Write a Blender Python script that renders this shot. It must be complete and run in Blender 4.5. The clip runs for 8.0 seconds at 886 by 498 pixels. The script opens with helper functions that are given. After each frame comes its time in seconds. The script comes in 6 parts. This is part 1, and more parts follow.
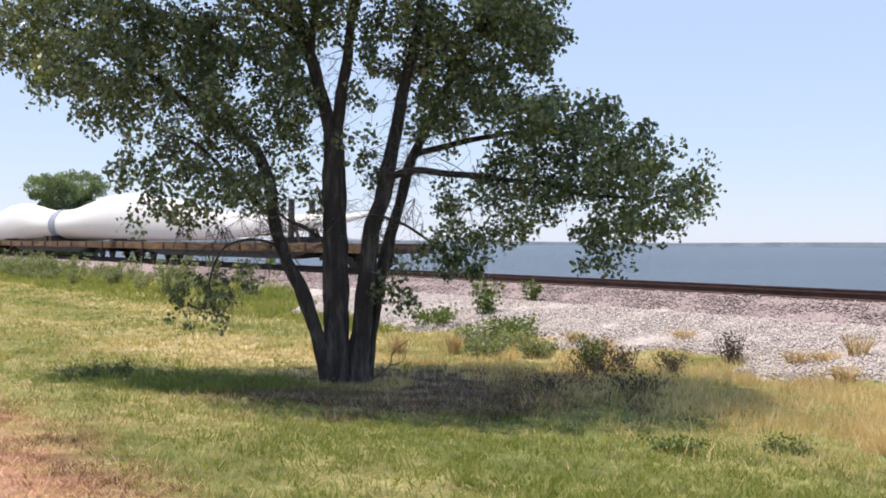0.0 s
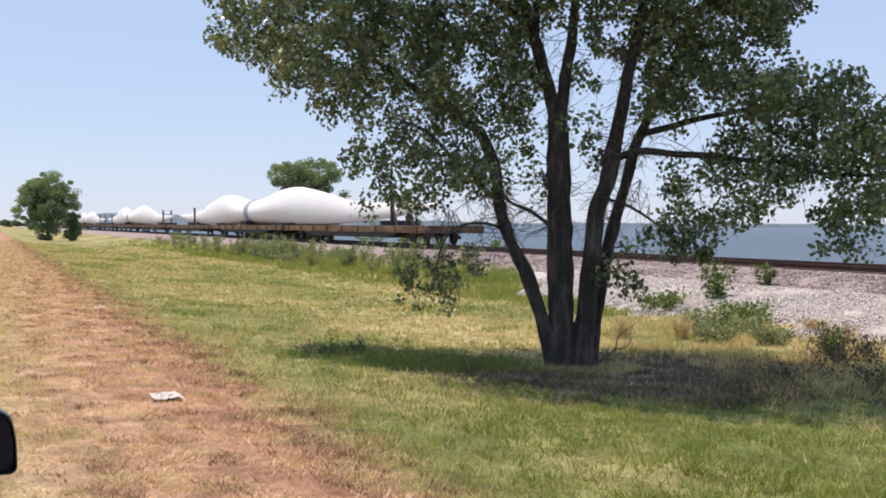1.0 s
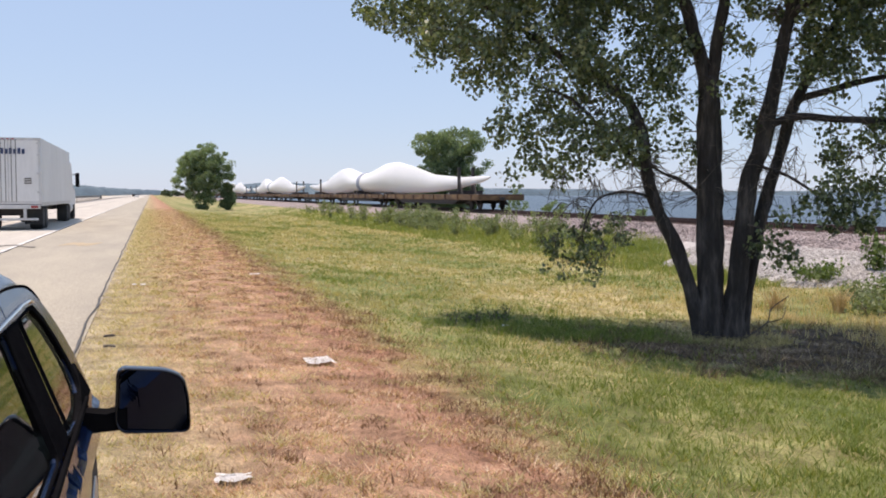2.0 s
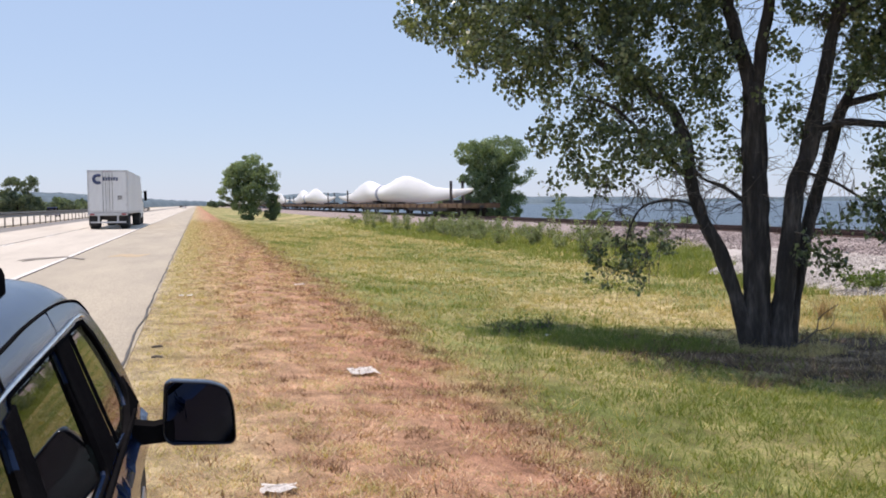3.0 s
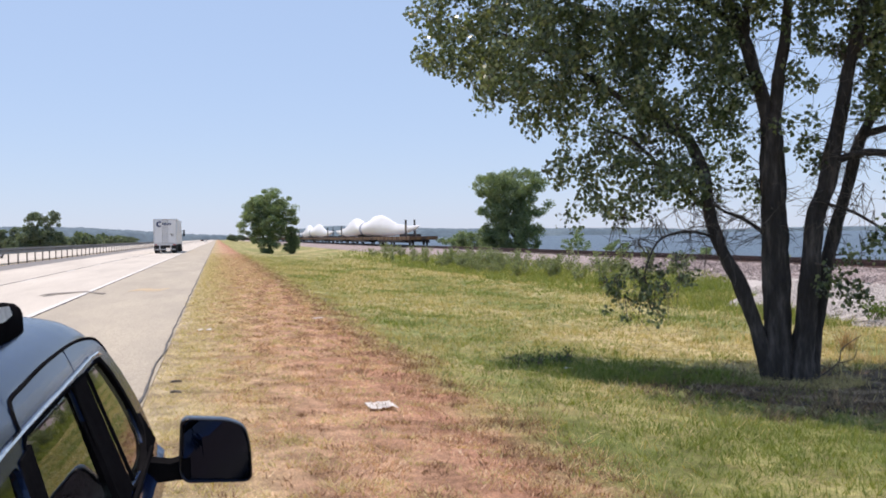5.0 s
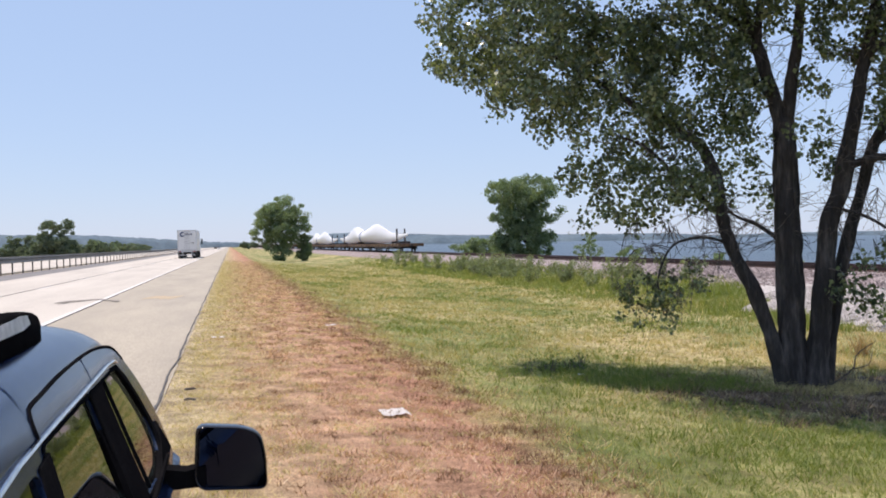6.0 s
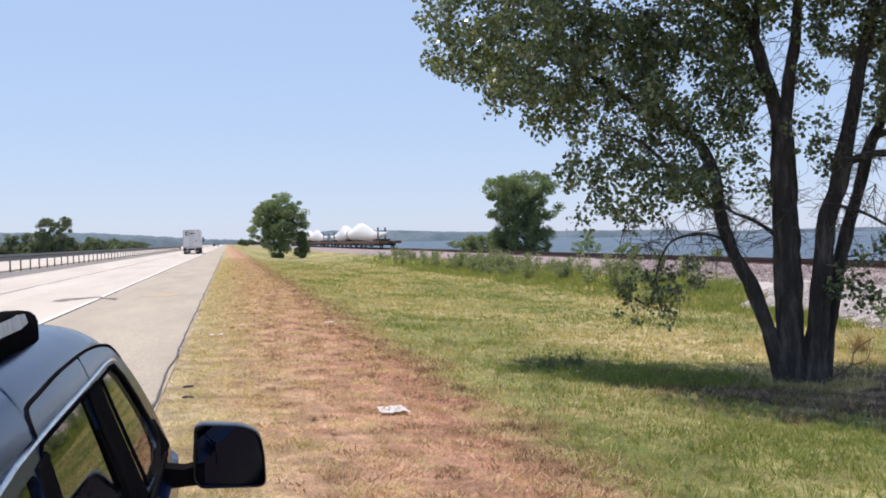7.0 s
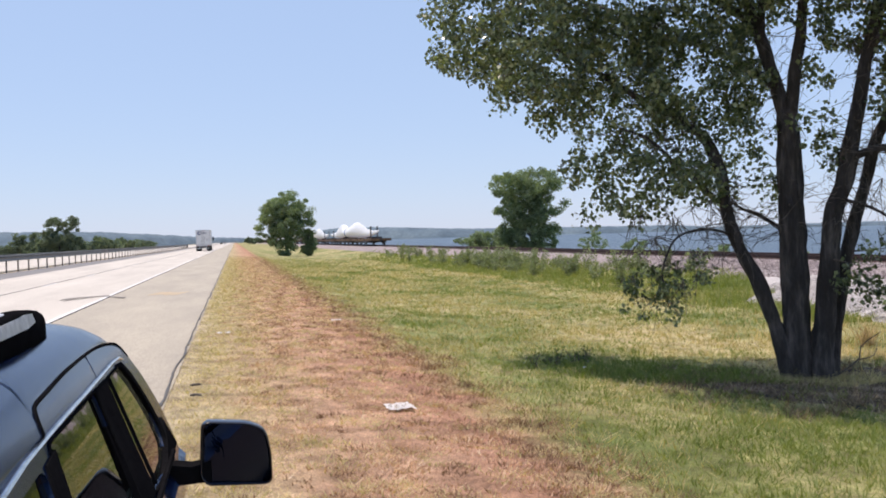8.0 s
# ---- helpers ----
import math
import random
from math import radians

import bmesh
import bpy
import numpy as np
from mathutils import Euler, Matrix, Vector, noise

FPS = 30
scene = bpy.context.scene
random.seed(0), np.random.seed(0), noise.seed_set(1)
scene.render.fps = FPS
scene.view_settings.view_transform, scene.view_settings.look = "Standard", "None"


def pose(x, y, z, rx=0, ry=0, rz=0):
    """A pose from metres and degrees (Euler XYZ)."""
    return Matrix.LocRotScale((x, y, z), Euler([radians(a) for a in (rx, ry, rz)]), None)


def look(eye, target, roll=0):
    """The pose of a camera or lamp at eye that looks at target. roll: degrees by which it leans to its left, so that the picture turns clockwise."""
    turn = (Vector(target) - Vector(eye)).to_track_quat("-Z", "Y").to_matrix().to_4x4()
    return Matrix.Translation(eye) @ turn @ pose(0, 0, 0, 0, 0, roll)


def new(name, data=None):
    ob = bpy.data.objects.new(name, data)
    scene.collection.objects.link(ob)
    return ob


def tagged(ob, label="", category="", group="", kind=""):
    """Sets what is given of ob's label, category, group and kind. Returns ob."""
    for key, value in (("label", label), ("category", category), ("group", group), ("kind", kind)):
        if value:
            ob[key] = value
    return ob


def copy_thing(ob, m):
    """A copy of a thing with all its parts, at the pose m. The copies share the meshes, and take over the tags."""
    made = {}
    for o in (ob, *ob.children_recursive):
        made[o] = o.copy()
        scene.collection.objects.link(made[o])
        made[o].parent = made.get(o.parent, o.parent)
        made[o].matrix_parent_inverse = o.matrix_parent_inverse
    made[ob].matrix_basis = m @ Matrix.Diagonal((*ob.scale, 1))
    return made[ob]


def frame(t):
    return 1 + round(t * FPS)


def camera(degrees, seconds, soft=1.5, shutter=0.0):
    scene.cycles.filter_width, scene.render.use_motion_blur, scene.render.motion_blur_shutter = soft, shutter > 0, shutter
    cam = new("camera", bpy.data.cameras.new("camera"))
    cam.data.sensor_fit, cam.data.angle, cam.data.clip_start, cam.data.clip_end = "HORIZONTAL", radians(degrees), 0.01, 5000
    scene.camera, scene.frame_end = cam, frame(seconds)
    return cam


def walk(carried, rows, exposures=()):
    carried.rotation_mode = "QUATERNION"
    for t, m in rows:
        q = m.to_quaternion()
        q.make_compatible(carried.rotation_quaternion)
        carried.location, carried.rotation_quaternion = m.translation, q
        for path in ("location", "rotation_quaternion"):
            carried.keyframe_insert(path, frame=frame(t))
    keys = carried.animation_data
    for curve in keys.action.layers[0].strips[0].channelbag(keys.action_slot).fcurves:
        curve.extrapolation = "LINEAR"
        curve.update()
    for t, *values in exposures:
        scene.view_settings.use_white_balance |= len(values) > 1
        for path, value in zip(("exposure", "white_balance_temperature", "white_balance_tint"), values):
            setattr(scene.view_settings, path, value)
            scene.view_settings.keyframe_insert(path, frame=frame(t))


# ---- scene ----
# Frame of the place: x to the right of the highway, y along it, z up; z = 0 is the pavement.
EYE = (0.0, 0.0, 1.58)
cam = camera(48.00, 8.0, soft=1.85)
PATH = [  # seconds, yaw, pitch, roll, and the small sway of the eye
    (0.0, -37.39, -0.31, 0.42, 0.023, 0.022, -0.027),
    (0.5, -29.67, -1.42, 0.63, 0.028, 0.029, -0.031),
    (1.0, -24.54, -1.35, 0.18, 0.028, 0.036, -0.031),
    (1.5, -20.99, -2.83, 0.57, 0.002, 0.033, -0.03),
    (2.0, -16.35, -3.16, 0.01, -0.015, 0.026, -0.021),
    (2.2, -15.25, -3.07, -0.11, -0.014, 0.024, -0.019),
    (3.5, -13.66, -2.32, -0.63, -0.008, -0.002, 0.001),
    (4.0, -13.37, -1.89, -0.86, -0.0, -0.0, 0.0),
    (4.5, -13.19, -1.27, -0.8, 0.001, 0.003, 0.004),
    (6.0, -12.09, -0.39, -1.09, -0.007, -0.012, 0.013),
    (6.5, -12.3, -0.75, -0.93, -0.011, -0.014, 0.014),
    (7.0, -12.2, -0.57, -1.2, -0.007, -0.007, 0.015),
    (7.5, -12.2, -0.38, -1.53, -0.003, -0.014, 0.019),
    (8.0, -11.81, -0.74, -1.55, -0.001, -0.026, 0.017)]


def aim(yaw, pitch, roll, sx, sy, sz):
    return pose(EYE[0] + sx, EYE[1] + sy, EYE[2] + sz, 0, 0, yaw) @ pose(0, 0, 0, 90 + pitch, 0, 0) @ pose(0, 0, 0, 0, 0, roll)


walk(cam, [(row[0], aim(*row[1:])) for row in PATH], exposures=[(0.0, 0.30, 7450, 23), (0.5, 0.17, 7450, 23), (1.0, 0.12, 7400, 23), (2.0, 0.03, 7300, 22), (4.0, 0.02, 7100, 22), (8.0, 0.03, 7000, 22)])

# ---- light: high summer sun, ahead and a little left of the highway ----
SUN_EL, SUN_AZ = 76.0, -50.0          # degrees; azimuth from +y, positive towards +x
world = bpy.data.worlds.new("sky")
scene.world = world
world.use_nodes = True
wn = world.node_tree.nodes
sky = wn.new("ShaderNodeTexSky")
sky.sky_type = "NISHITA"
sky.sun_disc = False
sky.sun_elevation, sky.sun_rotation = radians(SUN_EL), radians(SUN_AZ)
sky.air_density, sky.dust_density, sky.ozone_density = 1.0, 0.15, 2.2
haze = wn.new("ShaderNodeMix")        # even summer haze over the clear-sky gradient
haze.data_type = "RGBA"
haze.inputs[0].default_value = 0.7
haze.inputs[7].default_value = (3.05, 4.73, 7.1, 1)
world.node_tree.links.new(sky.outputs[0], haze.inputs[6])
world.node_tree.links.new(haze.outputs[2], wn["Background"].inputs[0])
wn["Background"].inputs[1].default_value = 0.135
sun = new("sun", bpy.data.lights.new("sun", "SUN"))
sun.data.energy, sun.data.angle, sun.data.color = 4.5, radians(0.6), (1.0, 0.95, 0.87)
sd = Vector((math.sin(radians(SUN_AZ)) * math.cos(radians(SUN_EL)), math.cos(radians(SUN_AZ)) * math.cos(radians(SUN_EL)), math.sin(radians(SUN_EL))))
sun.matrix_world = look(sd * 60, (0, 0, 0))

# ---- materials ----


def principled(name):
    m = bpy.data.materials.new(name)
    m.use_nodes = True
    return m, m.node_tree.nodes, m.node_tree.links, m.node_tree.nodes["Principled BSDF"]


def ramp(nodes, links, fac, stops):
    r = nodes.new("ShaderNodeValToRGB")
    while len(r.color_ramp.elements) < len(stops):
        r.color_ramp.elements.new(0.5)
    for e, (p, c) in zip(r.color_ramp.elements, stops):
        e.position, e.color = p, (*c, 1)
    links.new(fac, r.inputs[0])
    return r.outputs[0]


def noise_tex(nodes, links, scale, detail=4, stretch=(1, 1, 1), coord="Object", rough=0.6):
    tc = nodes.new("ShaderNodeTexCoord")
    mp = nodes.new("ShaderNodeMapping")
    mp.inputs["Scale"].default_value = stretch
    links.new(tc.outputs[coord], mp.inputs[0])
    n = nodes.new("ShaderNodeTexNoise")
    n.inputs["Scale"].default_value, n.inputs["Detail"].default_value = scale, detail
    n.inputs["Roughness"].default_value = rough
    links.new(mp.outputs[0], n.inputs["Vector"])
    return n.outputs["Fac"]


def mixed(nodes, links, fac, a, b, blend="MIX"):
    mx = nodes.new("ShaderNodeMix")
    mx.data_type, mx.blend_type = "RGBA", blend
    for sock, v in ((mx.inputs[0], fac), (mx.inputs[6], a), (mx.inputs[7], b)):
        if isinstance(v, (int, float)):
            sock.default_value = v
        elif isinstance(v, tuple):
            sock.default_value = (*v, 1)
        else:
            links.new(v, sock)
    return mx.outputs[2]


def bumped(nodes, links, bsdf, height, strength, dist):
    b = nodes.new("ShaderNodeBump")
    b.inputs["Strength"].default_value, b.inputs["Distance"].default_value = strength, dist
    links.new(height, b.inputs["Height"])
    links.new(b.outputs[0], bsdf.inputs["Normal"])


def surface(name, stops, scale, rough=0.7, metal=0.0, bump=0.3, dist=0.01, fine=None, stretch=(1, 1, 1), coat=0.0, tone=(0.78, 1.15)):
    """Two scales of noise over a colour ramp, with fine relief."""
    m, n, l, b = principled(name)
    big = noise_tex(n, l, scale, 5, stretch)
    small = noise_tex(n, l, fine or scale * 14, 3, stretch)
    col = ramp(n, l, big, stops)
    shade = ramp(n, l, small, [(0.3, (tone[0],) * 3), (0.7, (tone[1],) * 3)])
    l.new(mixed(n, l, 1.0, col, shade, "MULTIPLY"), b.inputs["Base Color"])
    rr = n.new("ShaderNodeMapRange")
    rr.inputs[3].default_value, rr.inputs[4].default_value = max(rough - 0.1, 0.02), min(rough + 0.1, 1)
    l.new(big, rr.inputs[0])
    l.new(rr.outputs[0], b.inputs["Roughness"])
    b.inputs["Metallic"].default_value = metal
    b.inputs["Coat Weight"].default_value = coat
    b.inputs["Coat Roughness"].default_value = 0.03
    if bump:
        bumped(n, l, b, small, bump, dist)
    return m


def foliage(name, stops, through_light=0.35, rough=0.45, patch=0.55, depth=1.1):
    """Leaves and blades: every island has its own tone; light passes through them."""
    m, n, l, b = principled(name)
    g = n.new("ShaderNodeNewGeometry")
    big = noise_tex(n, l, patch, 4, rough=0.7)
    add = n.new("ShaderNodeMath")
    add.operation = "MULTIPLY_ADD"
    add.inputs[1].default_value, add.inputs[2].default_value = 0.55, 0.20 - 0.5 * depth
    l.new(g.outputs["Random Per Island"], add.inputs[0])
    add2 = n.new("ShaderNodeMath")
    add2.operation = "MULTIPLY_ADD"
    add2.inputs[1].default_value = depth
    l.new(big, add2.inputs[0])
    l.new(add.outputs[0], add2.inputs[2])
    col = ramp(n, l, add2.outputs[0], stops)
    l.new(col, b.inputs["Base Color"])
    b.inputs["Roughness"].default_value = rough
    t = n.new("ShaderNodeBsdfTranslucent")
    l.new(mixed(n, l, 1.0, col, (1.3, 1.35, 0.6), "MULTIPLY"), t.inputs[0])
    ms = n.new("ShaderNodeMixShader")
    ms.inputs[0].default_value = through_light
    l.new(b.outputs[0], ms.inputs[1])
    l.new(t.outputs[0], ms.inputs[2])
    l.new(ms.outputs[0], n["Material Output"].inputs[0])
    return m


def ground_material():
    """Dry mown strip beside the pavement, greener meadow beyond it."""
    m, n, l, b = principled("ground_grass")
    g = n.new("ShaderNodeNewGeometry")
    sx = n.new("ShaderNodeSeparateXYZ")
    l.new(g.outputs["Position"], sx.inputs[0])
    wob = noise_tex(n, l, 0.9, 5)
    w2 = n.new("ShaderNodeMath")
    w2.operation = "MULTIPLY_ADD"
    w2.inputs[1].default_value, w2.inputs[2].default_value = 1.8, -0.9
    l.new(wob, w2.inputs[0])
    ad = n.new("ShaderNodeMath")
    ad.operation = "ADD"
    l.new(sx.outputs[0], ad.inputs[0])
    l.new(w2.outputs[0], ad.inputs[1])
    mr = n.new("ShaderNodeMapRange")
    mr.inputs[1].default_value, mr.inputs[2].default_value = -1.0, 4.0
    l.new(ad.outputs[0], mr.inputs[0])
    strip = ramp(n, l, mr.outputs[0], [(0.0, (0.46, 0.39, 0.27)), (0.10, (0.37, 0.30, 0.18)), (0.22, (0.39, 0.29, 0.18)), (0.36, (0.42, 0.272, 0.182)), (0.62, (0.36, 0.198, 0.134)), (0.70, (0.33, 0.235, 0.135)), (0.78, (0.20, 0.20, 0.075))])
    patch = noise_tex(n, l, 0.16, 6, (1.5, 0.5, 1))
    clumps = noise_tex(n, l, 0.85, 5, (1.0, 0.55, 1), rough=0.65)
    both = n.new("ShaderNodeMix")
    both.inputs[0].default_value = 0.5
    l.new(patch, both.inputs[2])
    l.new(clumps, both.inputs[3])
    meadow = ramp(n, l, both.outputs[0], [(0.36, (0.12, 0.165, 0.055)), (0.45, (0.19, 0.21, 0.085)), (0.52, (0.31, 0.285, 0.14)), (0.62, (0.46, 0.385, 0.22))])
    damp = n.new("ShaderNodeMapRange")          # the damp ditch floor stays greener
    damp.inputs[1].default_value, damp.inputs[2].default_value = 13.5, 8.5
    damp.inputs[4].default_value = 0.7
    l.new(sx.outputs[1], damp.inputs[0])
    meadow = mixed(n, l, damp.outputs[0], meadow, ramp(n, l, clumps, [(0.38, (0.105, 0.145, 0.045)), (0.52, (0.15, 0.185, 0.06)), (0.66, (0.24, 0.24, 0.095))]))
    far = n.new("ShaderNodeMapRange")
    far.inputs[1].default_value, far.inputs[2].default_value = 2.4, 3.4
    l.new(ad.outputs[0], far.inputs[0])
    col = mixed(n, l, far.outputs[0], strip, meadow)
    grain = noise_tex(n, l, 14, 6, (1, 0.6, 1), rough=0.75)
    tone = ramp(n, l, grain, [(0.28, (0.55, 0.55, 0.55)), (0.5, (1.0, 1.0, 1.0)), (0.72, (1.35, 1.33, 1.3))])
    mid = noise_tex(n, l, 2.2, 4)
    tone2 = ramp(n, l, mid, [(0.32, (0.62, 0.60, 0.58)), (0.66, (1.34, 1.34, 1.33))])
    thatch = noise_tex(n, l, 75, 4, (1, 0.8, 1), rough=0.8)
    tone3 = ramp(n, l, thatch, [(0.32, (0.5, 0.48, 0.46)), (0.5, (1.0, 1.0, 1.0)), (0.68, (1.5, 1.48, 1.45))])
    c2 = mixed(n, l, 1.0, mixed(n, l, 1.0, col, tone, "MULTIPLY"), tone3, "MULTIPLY")
    l.new(mixed(n, l, 1.0, c2, tone2, "MULTIPLY"), b.inputs["Base Color"])
    b.inputs["Roughness"].default_value = 1.0
    b.inputs["Specular IOR Level"].default_value = 0.1
    bumped(n, l, b, grain, 0.8, 0.06)
    return m


GROUND = ground_material()
CONCRETE = surface("worn_concrete", [(0.3, (0.42, 0.385, 0.33)), (0.5, (0.50, 0.46, 0.395)), (0.7, (0.56, 0.52, 0.45))], 0.25, 0.85, bump=0.2, dist=0.004, fine=18, stretch=(2.5, 0.3, 1))
SHOULDER = surface("shoulder_asphalt", [(0.3, (0.305, 0.275, 0.22)), (0.5, (0.37, 0.33, 0.26)), (0.72, (0.43, 0.385, 0.30))], 0.35, 0.9, bump=0.3, dist=0.004, fine=25, stretch=(2, 0.4, 1))
DARK_ASPHALT = surface("inner_shoulder_asphalt", [(0.3, (0.16, 0.155, 0.15)), (0.7, (0.22, 0.21, 0.20))], 0.4, 0.9, fine=25)
LINE_PAINT = surface("road_paint", [(0.3, (0.46, 0.44, 0.40)), (0.48, (0.66, 0.64, 0.60)), (0.7, (0.80, 0.79, 0.75))], 1.6, 0.7, fine=30, stretch=(3, 0.5, 1))
STAIN = surface("rusty_spill", [(0.3, (0.40, 0.32, 0.215)), (0.7, (0.46, 0.36, 0.23))], 1.6, 0.9, fine=25)
TAR = surface("faded_tar", [(0.3, (0.15, 0.135, 0.12)), (0.7, (0.27, 0.245, 0.21))], 2.5, 0.85)
CRACK = surface("tar_crack", [(0.3, (0.05, 0.05, 0.05)), (0.7, (0.10, 0.095, 0.09))], 2.0, 0.8)
WHITE_GRAVEL = surface("pale_limestone_gravel", [(0.3, (0.35, 0.325, 0.305)), (0.5, (0.42, 0.392, 0.37)), (0.7, (0.49, 0.46, 0.435))], 1.2, 0.95, bump=0.6, dist=0.02, fine=26)
BALLAST = surface("grey_pink_ballast", [(0.3, (0.20, 0.165, 0.16)), (0.5, (0.29, 0.24, 0.23)), (0.7, (0.37, 0.31, 0.30))], 1.6, 0.95, bump=1.0, dist=0.05, fine=18)
RAIL_STEEL = surface("rusty_rail", [(0.3, (0.045, 0.024, 0.02)), (0.7, (0.10, 0.052, 0.042))], 3.0, 0.7, metal=0.3)
TIE_WOOD = surface("creosoted_tie", [(0.3, (0.05, 0.04, 0.035)), (0.7, (0.11, 0.085, 0.07))], 4.0, 0.9, bump=0.5)
BARK = surface("furrowed_bark", [(0.25, (0.023, 0.019, 0.018)), (0.5, (0.058, 0.048, 0.044)), (0.75, (0.17, 0.145, 0.132))], 5.0, 0.95, bump=1.0, dist=0.05, fine=22, stretch=(1.6, 1.6, 0.35))
TWIG = surface("grey_twig", [(0.3, (0.09, 0.07, 0.06)), (0.7, (0.20, 0.17, 0.145))], 8.0, 0.95, fine=60)
LEAF = foliage("cottonwood_leaf", [(0.10, (0.052, 0.072, 0.044)), (0.38, (0.10, 0.132, 0.070)), (0.62, (0.18, 0.222, 0.105)), (0.90, (0.40, 0.43, 0.25))], 0.32, 0.28, 1.3, 1.3)
LEAF.node_tree.nodes["Principled BSDF"].inputs["Specular IOR Level"].default_value = 0.6
FAR_LEAF = foliage("far_tree_leaf", [(0.1, (0.12, 0.175, 0.12)), (0.5, (0.185, 0.25, 0.155)), (0.9, (0.27, 0.335, 0.20))], 0.48, 0.5)
# Distance haze is put into these leaf colours: greyed and bluish.
HAZE_TINTED_LEAF = foliage("haze_tinted_far_leaf", [(0.1, (0.085, 0.12, 0.095)), (0.5, (0.13, 0.175, 0.13)), (0.9, (0.20, 0.25, 0.17))], 0.4, 0.7)
WEED_LEAF = foliage("weed_leaf", [(0.1, (0.14, 0.17, 0.09)), (0.5, (0.22, 0.26, 0.14)), (0.9, (0.33, 0.35, 0.21))], 0.4, 0.6)
BUSH_LEAF = foliage("bush_leaf", [(0.1, (0.06, 0.10, 0.026)), (0.5, (0.11, 0.165, 0.042)), (0.9, (0.19, 0.24, 0.075))], 0.35, 0.5)
DARK_WEED = foliage("dark_weed_leaf", [(0.1, (0.045, 0.036, 0.026)), (0.5, (0.085, 0.07, 0.048)), (0.9, (0.15, 0.125, 0.085))], 0.2, 0.8)
GREEN_BLADE = foliage("green_grass_blade", [(0.1, (0.125, 0.168, 0.040)), (0.4, (0.205, 0.252, 0.064)), (0.7, (0.275, 0.29, 0.09)), (0.95, (0.36, 0.335, 0.135))], 0.36, 0.6, 0.8, 1.2)
LUSH_BLADE = foliage("lush_green_blade", [(0.1, (0.085, 0.132, 0.028)), (0.4, (0.16, 0.212, 0.046)), (0.7, (0.235, 0.275, 0.07)), (0.95, (0.35, 0.35, 0.125))], 0.35, 0.6, 1.2)
DARK_BLADE = foliage("dark_dry_blade", [(0.1, (0.15, 0.075, 0.05)), (0.5, (0.26, 0.145, 0.09)), (0.9, (0.40, 0.25, 0.16))], 0.2, 0.8, 2.2)
GOLD_BLADE = foliage("golden_grass_blade", [(0.1, (0.34, 0.275, 0.12)), (0.45, (0.47, 0.385, 0.19)), (0.9, (0.66, 0.55, 0.33))], 0.35, 0.7, 0.9)
RUST_BLADE = foliage("dry_red_grass_blade", [(0.10, (0.17, 0.09, 0.062)), (0.34, (0.43, 0.25, 0.175)), (0.58, (0.61, 0.405, 0.285)), (0.85, (0.82, 0.69, 0.54))], 0.3, 0.8, 2.2)
TAN_BLADE = foliage("tan_seed_grass_blade", [(0.1, (0.42, 0.30, 0.155)), (0.45, (0.62, 0.47, 0.28)), (0.9, (0.78, 0.65, 0.44))], 0.35, 0.7, 0.9)
STRAW_BLADE = foliage("straw_blade", [(0.1, (0.38, 0.325, 0.16)), (0.5, (0.56, 0.46, 0.26)), (0.9, (0.70, 0.60, 0.37))], 0.3, 0.8, 2.2)
# Aerial haze is put into the ridge colour: blue-grey instead of woodland green.
HAZE_BLUE_HILL = surface("haze_blue_wooded_hill", [(0.3, (0.065, 0.105, 0.135)), (0.5, (0.095, 0.142, 0.175)), (0.7, (0.13, 0.18, 0.205))], 0.012, 1.0, bump=0.0, fine=0.12)
BLADE_WHITE = surface("white_gelcoat", [(0.3, (0.86, 0.86, 0.85)), (0.7, (0.90, 0.90, 0.89))], 0.2, 0.35, bump=0.0, tone=(0.98, 1.02))
BAND = surface("grey_blue_band", [(0.3, (0.30, 0.33, 0.42)), (0.7, (0.38, 0.41, 0.50))], 1.0, 0.7)
CAR_BROWN = surface("weathered_brown_steel", [(0.3, (0.06, 0.032, 0.023)), (0.5, (0.105, 0.055, 0.036)), (0.75, (0.18, 0.10, 0.058))], 1.0, 0.85, bump=0.3, stretch=(1, 0.4, 2))
CAR_OCHRE = surface("weathered_ochre_paint", [(0.3, (0.065, 0.036, 0.022)), (0.47, (0.13, 0.075, 0.036)), (0.72, (0.27, 0.165, 0.07))], 1.3, 0.8, bump=0.3, stretch=(1, 0.4, 2))
BLACK_STEEL = surface("dark_grimy_steel", [(0.3, (0.03, 0.026, 0.024)), (0.7, (0.07, 0.06, 0.055))], 2.0, 0.8)
TRAILER = surface("dusty_white_trailer", [(0.3, (0.64, 0.64, 0.63)), (0.6, (0.74, 0.74, 0.73))], 0.5, 0.55, bump=0.0, stretch=(1, 1, 0.3), tone=(0.95, 1.04))
ALU = surface("dull_aluminium", [(0.3, (0.5, 0.5, 0.5)), (0.7, (0.65, 0.65, 0.65))], 2.0, 0.45, metal=0.7)
RUBBER = surface("tyre_rubber", [(0.3, (0.02, 0.02, 0.02)), (0.7, (0.045, 0.043, 0.04))], 4.0, 0.85)
LOGO_BLUE = surface("dark_blue_lettering", [(0.3, (0.03, 0.05, 0.12)), (0.7, (0.05, 0.07, 0.15))], 2.0, 0.6)
RED_LENS = surface("red_lens", [(0.3, (0.30, 0.02, 0.02)), (0.7, (0.38, 0.03, 0.03))], 3.0, 0.3)
GALV = surface("weathered_guard_rail", [(0.3, (0.17, 0.165, 0.155)), (0.7, (0.28, 0.27, 0.255))], 1.2, 0.6, metal=0.4)
POST = surface("dark_post", [(0.3, (0.07, 0.06, 0.055)), (0.7, (0.13, 0.115, 0.10))], 3.0, 0.9)
